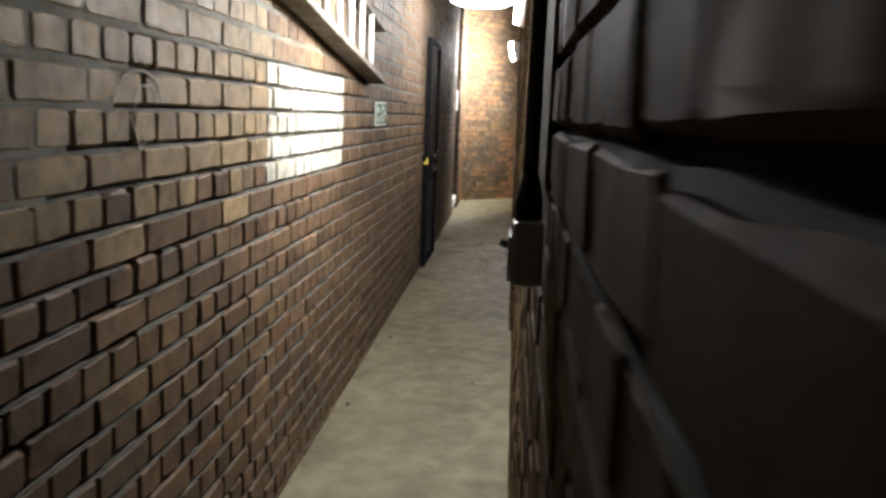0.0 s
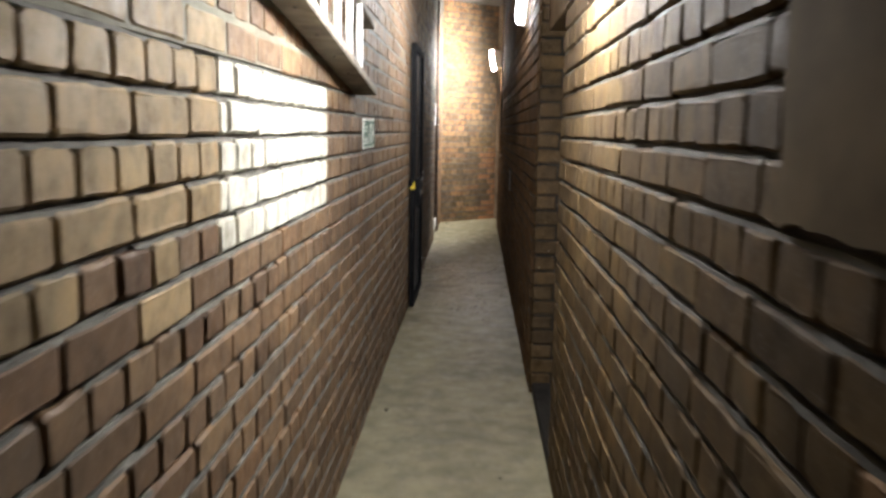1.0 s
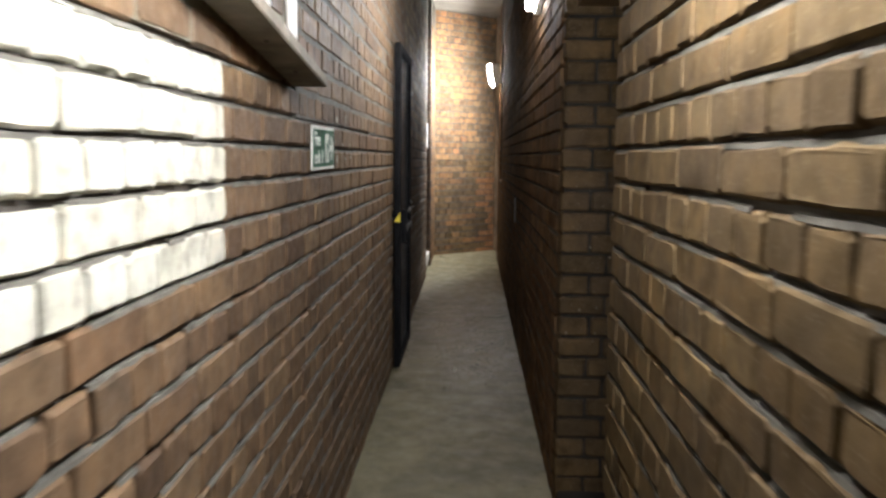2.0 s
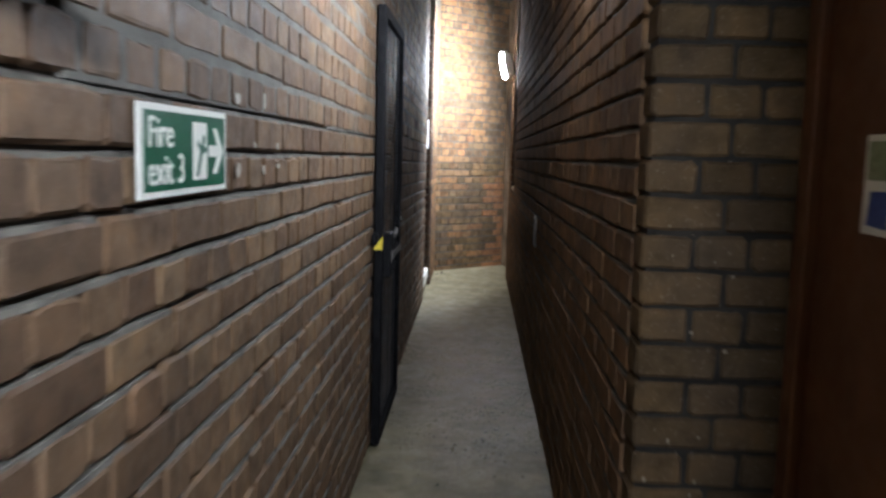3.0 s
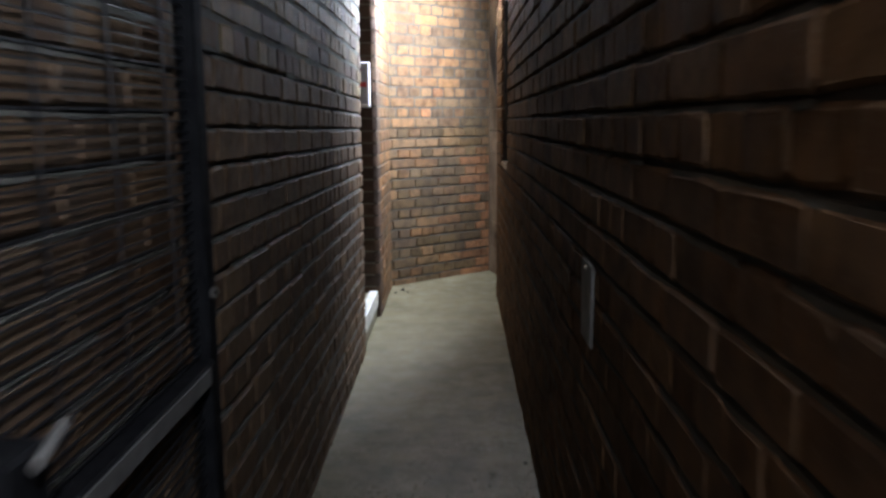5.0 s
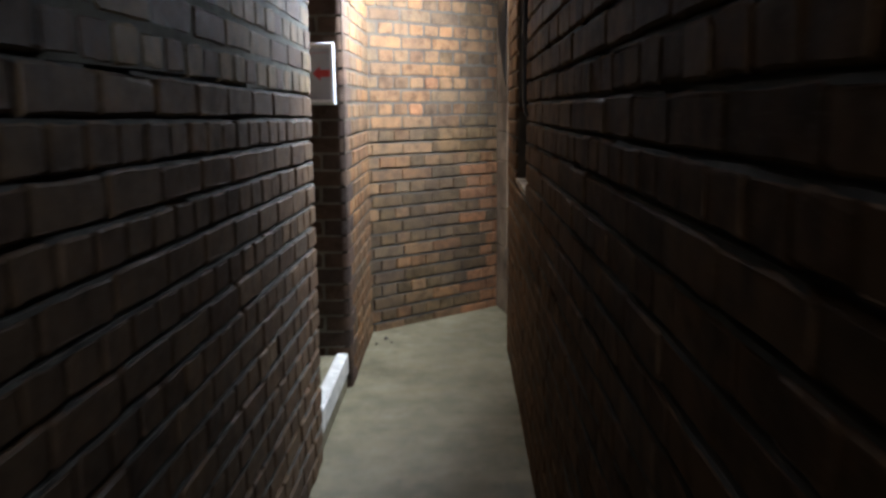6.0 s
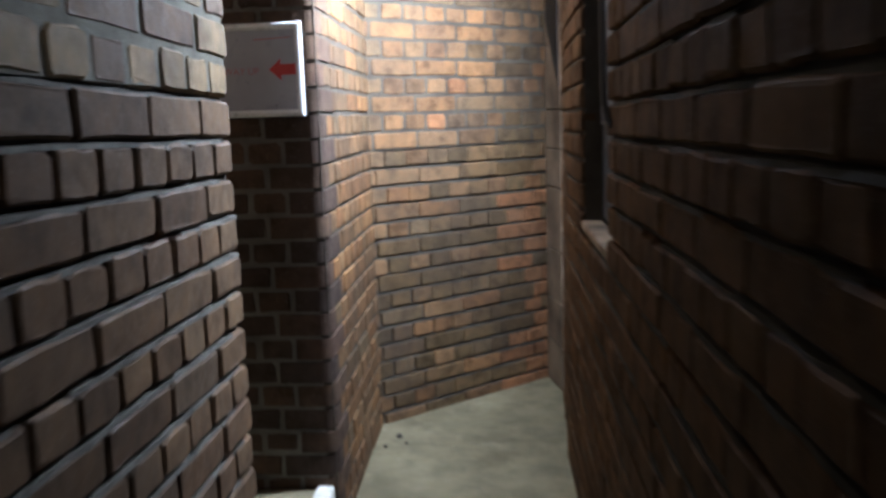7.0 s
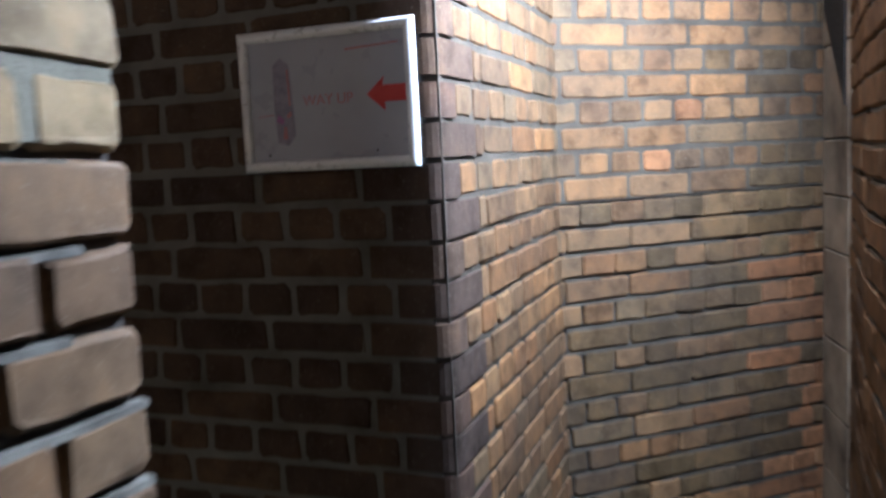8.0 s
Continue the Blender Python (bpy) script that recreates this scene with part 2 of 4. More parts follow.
def box(x0, x1, y0, y1, z0, z1, bevel=0.0, bm=None, seg=1):
    bm = bm or bmesh.new()
    r = bmesh.ops.create_cube(bm, size=1.0)
    for v in r["verts"]:
        v.co = Vector(((x0 + x1) / 2 + v.co.x * (x1 - x0), (y0 + y1) / 2 + v.co.y * (y1 - y0), (z0 + z1) / 2 + v.co.z * (z1 - z0)))
    if bevel:
        es = list({e for v in r["verts"] for e in v.link_edges})
        bmesh.ops.bevel(bm, geom=es, offset=bevel, segments=seg, profile=0.5, affect="EDGES")
    return bm


def rod(p, q, r, n=8, bm=None):
    bm = bm or bmesh.new()
    p, q = Vector(p), Vector(q)
    m = Matrix.Translation((p + q) / 2) @ (q - p).to_track_quat("Z", "Y").to_matrix().to_4x4()
    bmesh.ops.create_cone(bm, cap_ends=True, segments=n, radius1=r, radius2=r, depth=(q - p).length, matrix=m)
    return bm


def lathe(profile, m, n=20, squash=1.0):
    """A turned shape: (radius, height) pairs about z, squashed in y, then moved by m."""
    bm = bmesh.new()
    rings = []
    for r, h in profile:
        rings.append([bm.verts.new(m @ Vector((r * math.cos(2 * math.pi * i / n), squash * r * math.sin(2 * math.pi * i / n), h))) for i in range(n)])
    for a, b in zip(rings, rings[1:]):
        for i in range(n):
            bm.faces.new((a[i], a[(i + 1) % n], b[(i + 1) % n], b[i]))
    bm.faces.new(rings[-1])
    bm.faces.new(list(reversed(rings[0])))
    return bm


def sheet(points, thick, m, bm=None):
    """A flat plate: its outline in (u, v), its thickness along w, moved by m."""
    bm = bm or bmesh.new()
    a = [bm.verts.new(m @ Vector((u, v, 0))) for u, v in points]
    b = [bm.verts.new(m @ Vector((u, v, thick))) for u, v in points]
    n = len(points)
    bm.faces.new(list(reversed(a)))
    bm.faces.new(b)
    for i in range(n):
        bm.faces.new((a[i], a[(i + 1) % n], b[(i + 1) % n], b[i]))
    bmesh.ops.recalc_face_normals(bm, faces=bm.faces)
    return bm


def lettering(name, text, size, mat, parent, m, label=""):
    cu = bpy.data.curves.new(name, "FONT")
    cu.body, cu.size, cu.extrude, cu.align_y = text, size, 0.0006, "CENTER"
    ob = bpy.data.objects.new(name, cu)
    scene.collection.objects.link(ob)
    dg = bpy.context.evaluated_depsgraph_get()
    me = bpy.data.meshes.new_from_object(ob.evaluated_get(dg))
    bpy.data.objects.remove(ob)
    me.materials.clear()
    me.materials.append(mat)
    t = new(name, me)
    t.parent = parent
    t.matrix_basis = m
    if label:
        t["label"] = label
    return t


def thing(name, label, category, group="", kind=""):
    return tagged(new(name), label, category, group, kind)


# ---- brickwork ----
rng = random.Random(7)


def brick_shape(w, h, d, wear, round_end=0):
    """Vertices and faces of one brick: u along, v up, w out of the wall; chipped corners and a worn front arris.
    round_end: +1 or -1 for a bullnose at that end."""
    hw, hh = w / 2, h / 2
    c = [min(0.35 * hh, wear * rng.uniform(0.6, 2.4)) for _ in range(4)]
    k1, k2 = rng.uniform(-0.55, -0.1) * hw, rng.uniform(0.1, 0.55) * hw
    ring = [(-hw + c[0], -hh), (k1, -hh), (k2, -hh), (hw - c[1], -hh), (hw, -hh + c[1]), (hw, hh - c[2]), (hw - c[2], hh), (k2, hh), (k1, hh), (-hw + c[3], hh), (-hw, hh - c[3]), (-hw, -hh + c[0])]
    n = len(ring)
    e = wear * rng.uniform(0.9, 1.5)
    vs = [(u, v, -d) for u, v in ring]
    lip = [(u + rng.uniform(-1, 1) * wear * 0.6, v + rng.uniform(-1, 0.75) * wear * 0.6) for u, v in ring]
    vs += [(u, v, -e * rng.uniform(0.8, 1.8)) for u, v in lip]
    for u, v in lip:
        vs.append((u * (hw - e) / hw, v * (hh - e) / hh, rng.uniform(-0.6, 0.3) * wear * 0.5))
    if round_end:
        r, k = 0.045, round_end
        plan = [(-hw * k, -d), (-hw * k, -e), ((-hw + e) * k, 0.0)] + [((hw - r + r * math.sin(a)) * k, -r + r * math.cos(a)) for a in [math.pi / 12 * i for i in range(7)]] + [(hw * k, -d)]
        n = len(plan)
        vs = [(u, -hh, o) for u, o in plan] + [(u, hh, o) for u, o in plan]
        fs = [(i, i + 1, n + i + 1, n + i) if k > 0 else (i, n + i, n + i + 1, i + 1) for i in range(n - 1)]
        return vs, fs + [tuple(range(n)) if k < 0 else tuple(reversed(range(n))), tuple(range(n, 2 * n)) if k > 0 else tuple(reversed(range(n, 2 * n)))]
    fs = []
    for k in (0, n):
        for i in range(n):
            j = (i + 1) % n
            fs.append((k + i, k + j, k + n + j, k + n + i))
    fs.append(tuple(range(2 * n, 3 * n)))
    return vs, fs


def shape_mesh(vs, fs, mat):
    me = bpy.data.meshes.new("brick")
    me.from_pydata(vs, [], fs)
    me.materials.append(mat)
    return me


BRICK_DEPTH = 0.100
WEAR = 0.0047
STOCK = {}


def stock(kind, look, wear):
    """A dozen brick meshes of one size, shared by all alike."""
    key = (kind, look, wear)
    if key not in STOCK:
        w = (HEAD if kind == "h" else STRETCH) - JOINT
        STOCK[key] = [shape_mesh(*brick_shape(w, COURSE - JOINT, BRICK_DEPTH, wear), LOOKS[look][0]) for _ in range(12)]
    return STOCK[key]


def brickwork(wall, origin, along, out, length, z0, z1, look, start=0.0, parity=0, gaps=(), singles=None, painted=None, wear=WEAR, phase=0.029, round_end=0, ends=(0.0, 0.0), ledge=None, fall=0.0, level=0.0, tooth=0.0, snug=None, paint_edges=None):
    """English bond on the face that starts at origin and runs along; out is the way the face looks.
    gaps: (u0, u1, z0, z1) left open. singles(u, z): whether a brick is an object of its own. painted(u, z): a look for that brick."""
    along, out = Vector((*along, 0)), Vector((*out, 0))
    o = Vector((*origin, 0))
    hand = along if along.cross(Vector((0, 0, 1))).dot(out) > 0 else -along
    turn = Matrix((hand, Vector((0, 0, 1)), out)).transposed()
    ledges = []
    lean = Matrix.Rotation(math.atan(-fall if hand is along else fall), 3, "Z")
    verts, faces, count = {}, {}, 0
    k0, k1 = int((z0 - phase) // COURSE), int(math.ceil((z1 - phase) / COURSE))
    for k in range(k0, k1):
        zb, zt = phase + k * COURSE, phase + (k + 1) * COURSE
        header = (k + parity) % 2 == 0
        pitch = HEAD if header else STRETCH
        first = start + (0.0 if header else -HEAD / 2)
        n0 = int((-first) // pitch) - 1
        mid = (zb + zt) / 2
        holes = [(g[0], g[1]) for g in gaps if g[2] - 0.02 < mid - fall * ((g[0] + g[1]) / 2 - level) < g[3] + 0.02]
        drift = rng.uniform(-0.006, 0.006)
        if ledge:
            u, run = 0.0, []
            while u < length:
                if ledge(u, zt) and not any(g0 - 0.05 < u < g1 + 0.05 for g0, g1 in holes) and rng.random() < 0.93:
                    run.append((u, zt - fall * (u - level) - JOINT * 0.5 + rng.uniform(0.0012, 0.0052), rng.uniform(0.001, 0.006)))
                else:
                    ledges.append(run)
                    run = []
                u += rng.uniform(0.05, 0.11)
            ledges.append(run)
        for i in range(n0, int(length / pitch) + 3):
            a, b = first + i * pitch + drift, first + (i + 1) * pitch + drift
            spans = [(max(a, ends[0] + (0.0 if header else tooth)), min(b, length + ends[1]))]
            for g0, g1 in holes:
                nxt = []
                for s0, s1 in spans:
                    if s1 <= g0 or s0 >= g1:
                        nxt.append((s0, s1))
                    else:
                        nxt += [(s0, g0), (g1, s1)]
                spans = nxt
            seams = []
            if paint_edges and paint_edges[2] < mid < paint_edges[3]:
                for c_ in paint_edges[:2]:
                    for s0, s1 in spans[:]:
                        if s0 + 0.01 < c_ < s1 - 0.01:
                            spans.remove((s0, s1))
                            spans += [(s0, c_ + JOINT * 0.5), (c_ - JOINT * 0.5, s1)]
                            seams.append(c_)
            for s0, s1 in spans:
                if s1 - s0 < (0.028 if not seams else 0.018):
                    continue
                if round_end > 0 and s0 > length - 0.075:
                    continue
                if round_end > 0 and length - s1 < 0.075:
                    s1 = length + 0.0095
                u = (s0 + s1) / 2
                lk = (painted(u, mid) if painted else None) or look
                whole = s1 - s0 > pitch - 0.001
                tilt = Euler((rng.uniform(-0.005, 0.005), rng.uniform(-0.004, 0.004), rng.uniform(-0.009, 0.009))).to_matrix()
                at = o + along * u + Vector((0, 0, mid - fall * (u - level) + rng.uniform(-0.0014, 0.0014))) + out * rng.uniform(-0.0026, 0.0022)
                m = turn @ lean @ tilt
                at_end = round_end and ((round_end > 0 and s1 > length - 0.03) or (round_end < 0 and s0 < 0.004))
                if whole and not at_end and (lk != look or (singles and count < 300 and singles(u, mid))):
                    count += lk == look
                    ob = new("brick", rng.choice(stock("h" if header else "s", lk, wear)))
                    ob.parent = wall
                    ob.matrix_basis = Matrix.LocRotScale(at, m.to_quaternion(), ((pitch - 0.003) / (pitch - JOINT) if snug and snug(u, mid) else 1, rng.uniform(0.965, 1.025), 1))
                    continue
                vs, fs = brick_shape(s1 - s0 - JOINT * rng.uniform(0.8, 1.2) * (0.3 if snug and snug(u, mid) else 1.0), COURSE - JOINT * rng.uniform(0.8, 1.3), BRICK_DEPTH + (0.122 if at_end and header else 0.0), wear, round_end if at_end else 0)
                if singles and count < 300 and singles(u, mid):
                    count += 1
                    ob = new("brick", shape_mesh(vs, fs, LOOKS[lk][0]))
                    ob.parent = wall
                    ob.matrix_basis = Matrix.LocRotScale(at, m.to_quaternion(), (1, 1, 1))
                    continue
                V, F = verts.setdefault(lk, []), faces.setdefault(lk, [])
                n = len(V)
                V += [tuple(m @ Vector(v) + at) for v in vs]
                F += [tuple(n + j for j in f) for f in fs]
    if ledges:
        V, F = [], []
        for run in ledges:
            n = len(V)
            for u, z, back in run:
                q = o + along * u
                for zz_, w in ((z - 0.008, -back - 0.02), (z - 0.008, -back), (z, -back - 0.0015), (z + 0.001, -back - 0.014)):
                    V.append(tuple(q + out * w + Vector((0, 0, zz_))))
            for i in range(len(run) - 1):
                for j in range(3):
                    a = n + 4 * i + j
                    F.append((a, a + 4, a + 5, a + 1) if hand is along else (a, a + 1, a + 5, a + 4))
        me = bpy.data.meshes.new("mortar_ledges")
        me.from_pydata(V, [], F)
        me.materials.append(mortar_ledge if look == "brown" else mortar_mid if look == "red" else mortar_dust)
        ob = new("mortar_ledges", me)
        ob.parent = wall
        ob["kind"] = "stuff"
    for lk in verts:
        me = bpy.data.meshes.new("bricks")
        me.from_pydata(verts[lk], [], faces[lk])
        me.materials.append(LOOKS[lk][1])
        ob = new("bricks", me)
        ob.parent = wall
        ob["kind"] = "stuff"


def bed(name, wall, origin, along, out, u0, u1, z0, z1, recess, back, mat):
    """The mortar that fills the joints of a stretch of wall, recess behind the brick face."""
    a, o = Vector((*along, 0)), Vector((*out, 0))
    p = Vector((*origin, 0))
    bm = bmesh.new()
    cs = []
    for u, w in ((u0, -recess), (u1, -recess), (u1, -back), (u0, -back)):
        q = p + a * u + o * w
        cs.append((q.x, q.y))
    lo = [bm.verts.new((x, y, z0)) for x, y in cs]
    hi = [bm.verts.new((x, y, z1)) for x, y in cs]
    bm.faces.new(lo)
    bm.faces.new(hi)
    for i in range(4):
        bm.faces.new((lo[i], lo[(i + 1) % 4], hi[(i + 1) % 4], hi[i]))
    bmesh.ops.recalc_face_normals(bm, faces=bm.faces)
    return part(name, bm, mat, wall)


def wall_thing(name, label):
    return tagged(new(name), label, "wall", kind="structure")


RAKED, FLUSH, BACK = 0.0165, 0.0050, 0.240

# ---- large structure ----
floor_bm = box(-3.2, 2.2, -3.0, 17.4, -0.12, 0.0)
bmesh.ops.subdivide_edges(floor_bm, edges=floor_bm.edges[:], cuts=1)
tagged(part("floor", floor_bm, concrete), "worn grey-brown concrete floor with stains and damp patches", "floor", kind="structure")
tagged(part("ceiling", box(-3.2, 2.2, -3.0, 17.4, TOP, TOP + 0.15), soffit), "dim plastered ceiling of the brick passage", "ceiling", kind="structure")

LEFT_Y0 = 1.2
wall_left = wall_thing("wall_left", "long brown brick wall in English bond with raked dark joints")
AL, OL = (0.0, 1.0), (1.0, 0.0)
UL = lambda y: y - LEFT_Y0
z_turn = 0.036 + 18 * COURSE
bed("mortar", wall_left, (0, LEFT_Y0), AL, OL, -4.0, UL(6.5), 0.0, 0.029 + 14 * COURSE, RAKED, BACK, mortar_dark)
for k in range(14, 20):
    za, yk = 0.036 + k * COURSE, 3.04 + 0.13 * (k - 14) + (0.06 if k % 2 else 0.0)
    za = za if k > 14 else 0.029 + k * COURSE
    bed("mortar", wall_left, (0, LEFT_Y0), AL, OL, -4.0, UL(yk), za, 0.036 + (k + 1) * COURSE, 0.0030, BACK, mortar_pale)
    bed("mortar", wall_left, (0, LEFT_Y0), AL, OL, UL(yk), UL(6.5), za, 0.036 + (k + 1) * COURSE, RAKED if k < 19 else 0.0035, BACK, mortar_dark if k < 19 else mortar_pale)
bed("mortar", wall_left, (0, LEFT_Y0), AL, OL, -4.0, UL(6.5), 0.036 + 20 * COURSE, TOP, 0.0030, BACK, mortar_pale)
SPLIT, FALL_FAR, LEVEL_FAR = 10.31, 0.017, 11.53   # past the gate the courses dip more steeply
for ya, yb_, dip_, lev_, joint_ in ((6.5, 8.2, FALL, 5.2, mortar_light), (8.2, SPLIT, FALL, 5.2, mortar_light), (SPLIT, 11.4, FALL_FAR, LEVEL_FAR, mortar_light),
                                    (11.4, 12.5, FALL_FAR, LEVEL_FAR, mortar_pale), (12.5, LEFT_END - 0.018, FALL_FAR, LEVEL_FAR, mortar_pale)):
    zt_ = z_turn - dip_ * ((ya + yb_) / 2 - lev_)
    bed("mortar", wall_left, (0, LEFT_Y0), AL, OL, UL(ya), UL(yb_), 0.0, zt_, RAKED, BACK, mortar_dark)
    bed("mortar", wall_left, (0, LEFT_Y0), AL, OL, UL(ya), UL(yb_), zt_, TOP, 0.0035, BACK, joint_)


def cream_patch(u, z):
    y = u + LEFT_Y0
    if 4.555 < y < 5.795 and 1.19 < z < 1.61:
        return "cream"
    return "tan" if y < 4.5 and rng.random() < (z - 1.12) / 0.22 else None


def far_look(u, z):
    """Paler bricks mixed in above the flush joints."""
    chance = 0.6 if z > 1.49 else 0.0
    return "tan" if rng.random() < chance else None


brickwork(wall_left, (0, LEFT_Y0), AL, OL, UL(SPLIT), 0.0, 2.83, "brown", start=(4.556 - LEFT_Y0) % HEAD, parity=0,
          singles=lambda u, z: 1.10 < z < 1.62, painted=cream_patch, fall=FALL, level=UL(5.2), paint_edges=(UL(4.556), UL(5.794), 1.19, 1.61), ledge=lambda u, z: z < z_turn + 0.01 + (COURSE if u + LEFT_Y0 < 6.5 else 0))
brickwork(wall_left, (0, SPLIT), AL, OL, LEFT_END - SPLIT, 0.0, 2.83, "brown", start=(LEFT_END - SPLIT) % HEAD, parity=0,
          singles=lambda u, z: u > 1.5 and 0.4 < z < 1.9, painted=far_look, fall=FALL_FAR, level=LEVEL_FAR - SPLIT, ledge=lambda u, z: z < z_turn + 0.01)
tagged(part("wall_left_upper", box(-0.24, -0.004, -3.0, LEFT_END, 2.75, TOP), mortar_light), "plain upper stretch of the brick wall", "wall", kind="structure")

# the side opening and its pier
wall_pier = wall_thing("wall_pier", "dark brick pier face beside the side opening")
bed("mortar", wall_pier, (-2.4, PIER), (1, 0), (0, -1), 0.0, 2.4 - 0.035, 0.0, TOP, 0.004, 0.2, mortar_light)
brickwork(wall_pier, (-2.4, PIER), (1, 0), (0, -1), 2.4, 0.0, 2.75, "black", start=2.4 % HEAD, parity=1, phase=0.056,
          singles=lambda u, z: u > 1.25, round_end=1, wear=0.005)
wall_east = wall_thing("wall_side", "orange-brown brick return lit from a bulkhead lamp")
EAST_Y0 = PIER + 0.101
LE = NORTH_L[1] - EAST_Y0
bed("mortar", wall_east, (0.002, EAST_Y0), (0, 1), (1, 0), -0.085, LE, 0.0, 1.305, 0.007, 0.2, mortar_mid)
bed("mortar", wall_east, (0.002, EAST_Y0), (0, 1), (1, 0), -0.085, LE, 1.305, TOP, FLUSH, 0.2, mortar_mid)
brickwork(wall_east, (0.002, EAST_Y0), (0, 1), (1, 0), LE, 0.0, 2.9, "red", start=0.0, parity=0, phase=0.056, tooth=0.122,
          singles=lambda u, z: 0.3 < z < 2.2)
nd_ = Vector((NORTH_R[0] - NORTH_L[0], NORTH_R[1] - NORTH_L[1]))
LN = nd_.length
AN = tuple(nd_ / LN)
ON = (AN[1], -AN[0])
nrng = random.Random(8)


def end_wall_look(u, z):
    """Soot over the middle of the lower courses, fresher orange bricks at the right-hand end."""
    if z < 1.06 and u > 0.80 * LN:
        return "orange" if nrng.random() < 0.7 else "sooty"
    if z < 1.3 and u > 0.28:
        return "sooty" if nrng.random() < 0.62 else None
    if z < 1.3:
        return "sooty" if nrng.random() < 0.35 else None
    if u > 0.55:
        return "sooty" if nrng.random() < 0.4 else None
    return "orange" if nrng.random() < 0.18 else None


wall_north = wall_thing("wall_north", "orange-red brick end wall set askew in English bond")
bed("mortar", wall_north, NORTH_L, AN, ON, -0.12, LN + 0.3, 0.0, 1.305, 0.0165, 0.25, mortar_dark)
bed("mortar", wall_north, NORTH_L, AN, ON, -0.12, LN + 0.3, 1.305, TOP, FLUSH, 0.25, mortar_mid)
brickwork(wall_north, NORTH_L, AN, ON, LN, 0.0, TOP, "red", start=0.06, parity=0, phase=0.056,
          singles=lambda u, z: 0.2 < z < 2.75, ends=(-0.05, 0.05), ledge=lambda u, z: z < 1.3, painted=end_wall_look,
          snug=lambda u, z: z < 1.3 and (u > 0.3 or z > 0.95))

# right side: near stretch, doorway recess, far stretch
def render_sheet(y0, y1, z0, z1):
    """A trowelled patch with uneven edges on the near wall, a little proud of the bricks."""
    prg = random.Random(14)
    edge = [(y0, z1), (y0, z0)]
    n = 26
    edge += [(y0 + (y1 - y0) * i / n, z0 + 0.012 * (i / n) + prg.uniform(-0.004, 0.004)) for i in range(1, n)]
    edge += [(y1 + prg.uniform(-0.006, 0.006), z0 + (z1 - z0) * i / 40) for i in range(41)]
    return sheet([(-y, z) for y, z in edge], 0.031, Matrix.Translation((RIGHT_NEAR + 0.025, 0, 0)) @ Matrix((Vector((0, -1, 0)), Vector((0, 0, 1)), Vector((-1, 0, 0)))).transposed().to_4x4())


wall_right_near = wall_thing("wall_right_near", "brown brick wall with a patch of cement render")
AR, OR = (0.0, 1.0), (-1.0, 0.0)
R0 = 0.6
UR = lambda y: y - R0
bed("mortar", wall_right_near, (RIGHT_NEAR, R0), AR, OR, -3.6, UR(RECESS_0) - 0.018, 0.0, TOP, RAKED, 0.33, mortar_dark)
# below about y 3.6 a separate palette carries that stretch's brightness
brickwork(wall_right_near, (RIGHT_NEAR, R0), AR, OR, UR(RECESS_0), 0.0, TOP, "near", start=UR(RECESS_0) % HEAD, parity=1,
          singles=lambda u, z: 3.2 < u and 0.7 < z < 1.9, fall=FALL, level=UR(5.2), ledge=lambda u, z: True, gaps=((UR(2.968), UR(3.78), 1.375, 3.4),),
          snug=lambda u, z: True, painted=lambda u, z: "grime_or_light" if u + R0 < 3.6 + 0.12 * math.sin(9 * z) else None)
part("render_patch", render_sheet(2.962, 3.78, 1.375, TOP), render_brown, wall_right_near, "smooth brown cement render with a ragged lower edge")

wall_right_far = wall_thing("wall_right_far", "long dark brown brick wall with raked joints")
F0 = RECESS_1 + 0.101
UF = lambda y: y - F0
NICHE = (UF(13.80), UF(14.48), 1.085, 2.15)
for u0, u1, za, zb in ((0.0, NICHE[0], 0.0, TOP), (NICHE[1], UF(15.10), 0.0, TOP), (NICHE[0], NICHE[1], 0.0, NICHE[2] - 0.02), (NICHE[0], NICHE[1], NICHE[3], TOP)):
    bed("mortar", wall_right_far, (RIGHT_FAR, F0), AR, OR, u0, u1, za, zb, RAKED, 0.33, mortar_dark)
brickwork(wall_right_far, (RIGHT_FAR, F0), AR, OR, UF(15.10), 0.0, 2.75, "umber", start=0.0, parity=0,
          singles=lambda u, z: u < 5.2 and 1.0 < z < 1.72, gaps=(NICHE,), fall=FALL, level=UF(5.2), ledge=lambda u, z: True, snug=lambda u, z: True)
wall_right_end = wall_thing("wall_right_end", "short brown brick stretch bending away to the far corner")
BEND = (Vector((RIGHT_FAR + 0.046, 15.905)) - Vector((RIGHT_FAR + 0.002, 15.102)))
BL_ = BEND.length
AB = tuple(BEND / BL_)
OB_ = (-AB[1], AB[0])
bed("mortar", wall_right_end, (RIGHT_FAR + 0.002, 15.102), AB, OB_, 0.0, BL_, 0.0, TOP, RAKED, 0.33, mortar_dark)
brickwork(wall_right_end, (RIGHT_FAR + 0.002, 15.102), AB, OB_, BL_, 0.0, TOP, "umber", start=0.03, parity=0, phase=-0.04,
          singles=lambda u, z: z < 2.2, ledge=lambda u, z: True)
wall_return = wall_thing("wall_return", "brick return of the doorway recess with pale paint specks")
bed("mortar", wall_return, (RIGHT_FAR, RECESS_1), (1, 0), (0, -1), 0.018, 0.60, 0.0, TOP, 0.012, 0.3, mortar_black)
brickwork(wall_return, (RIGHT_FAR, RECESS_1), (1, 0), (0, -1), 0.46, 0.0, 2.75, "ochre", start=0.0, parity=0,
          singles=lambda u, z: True)
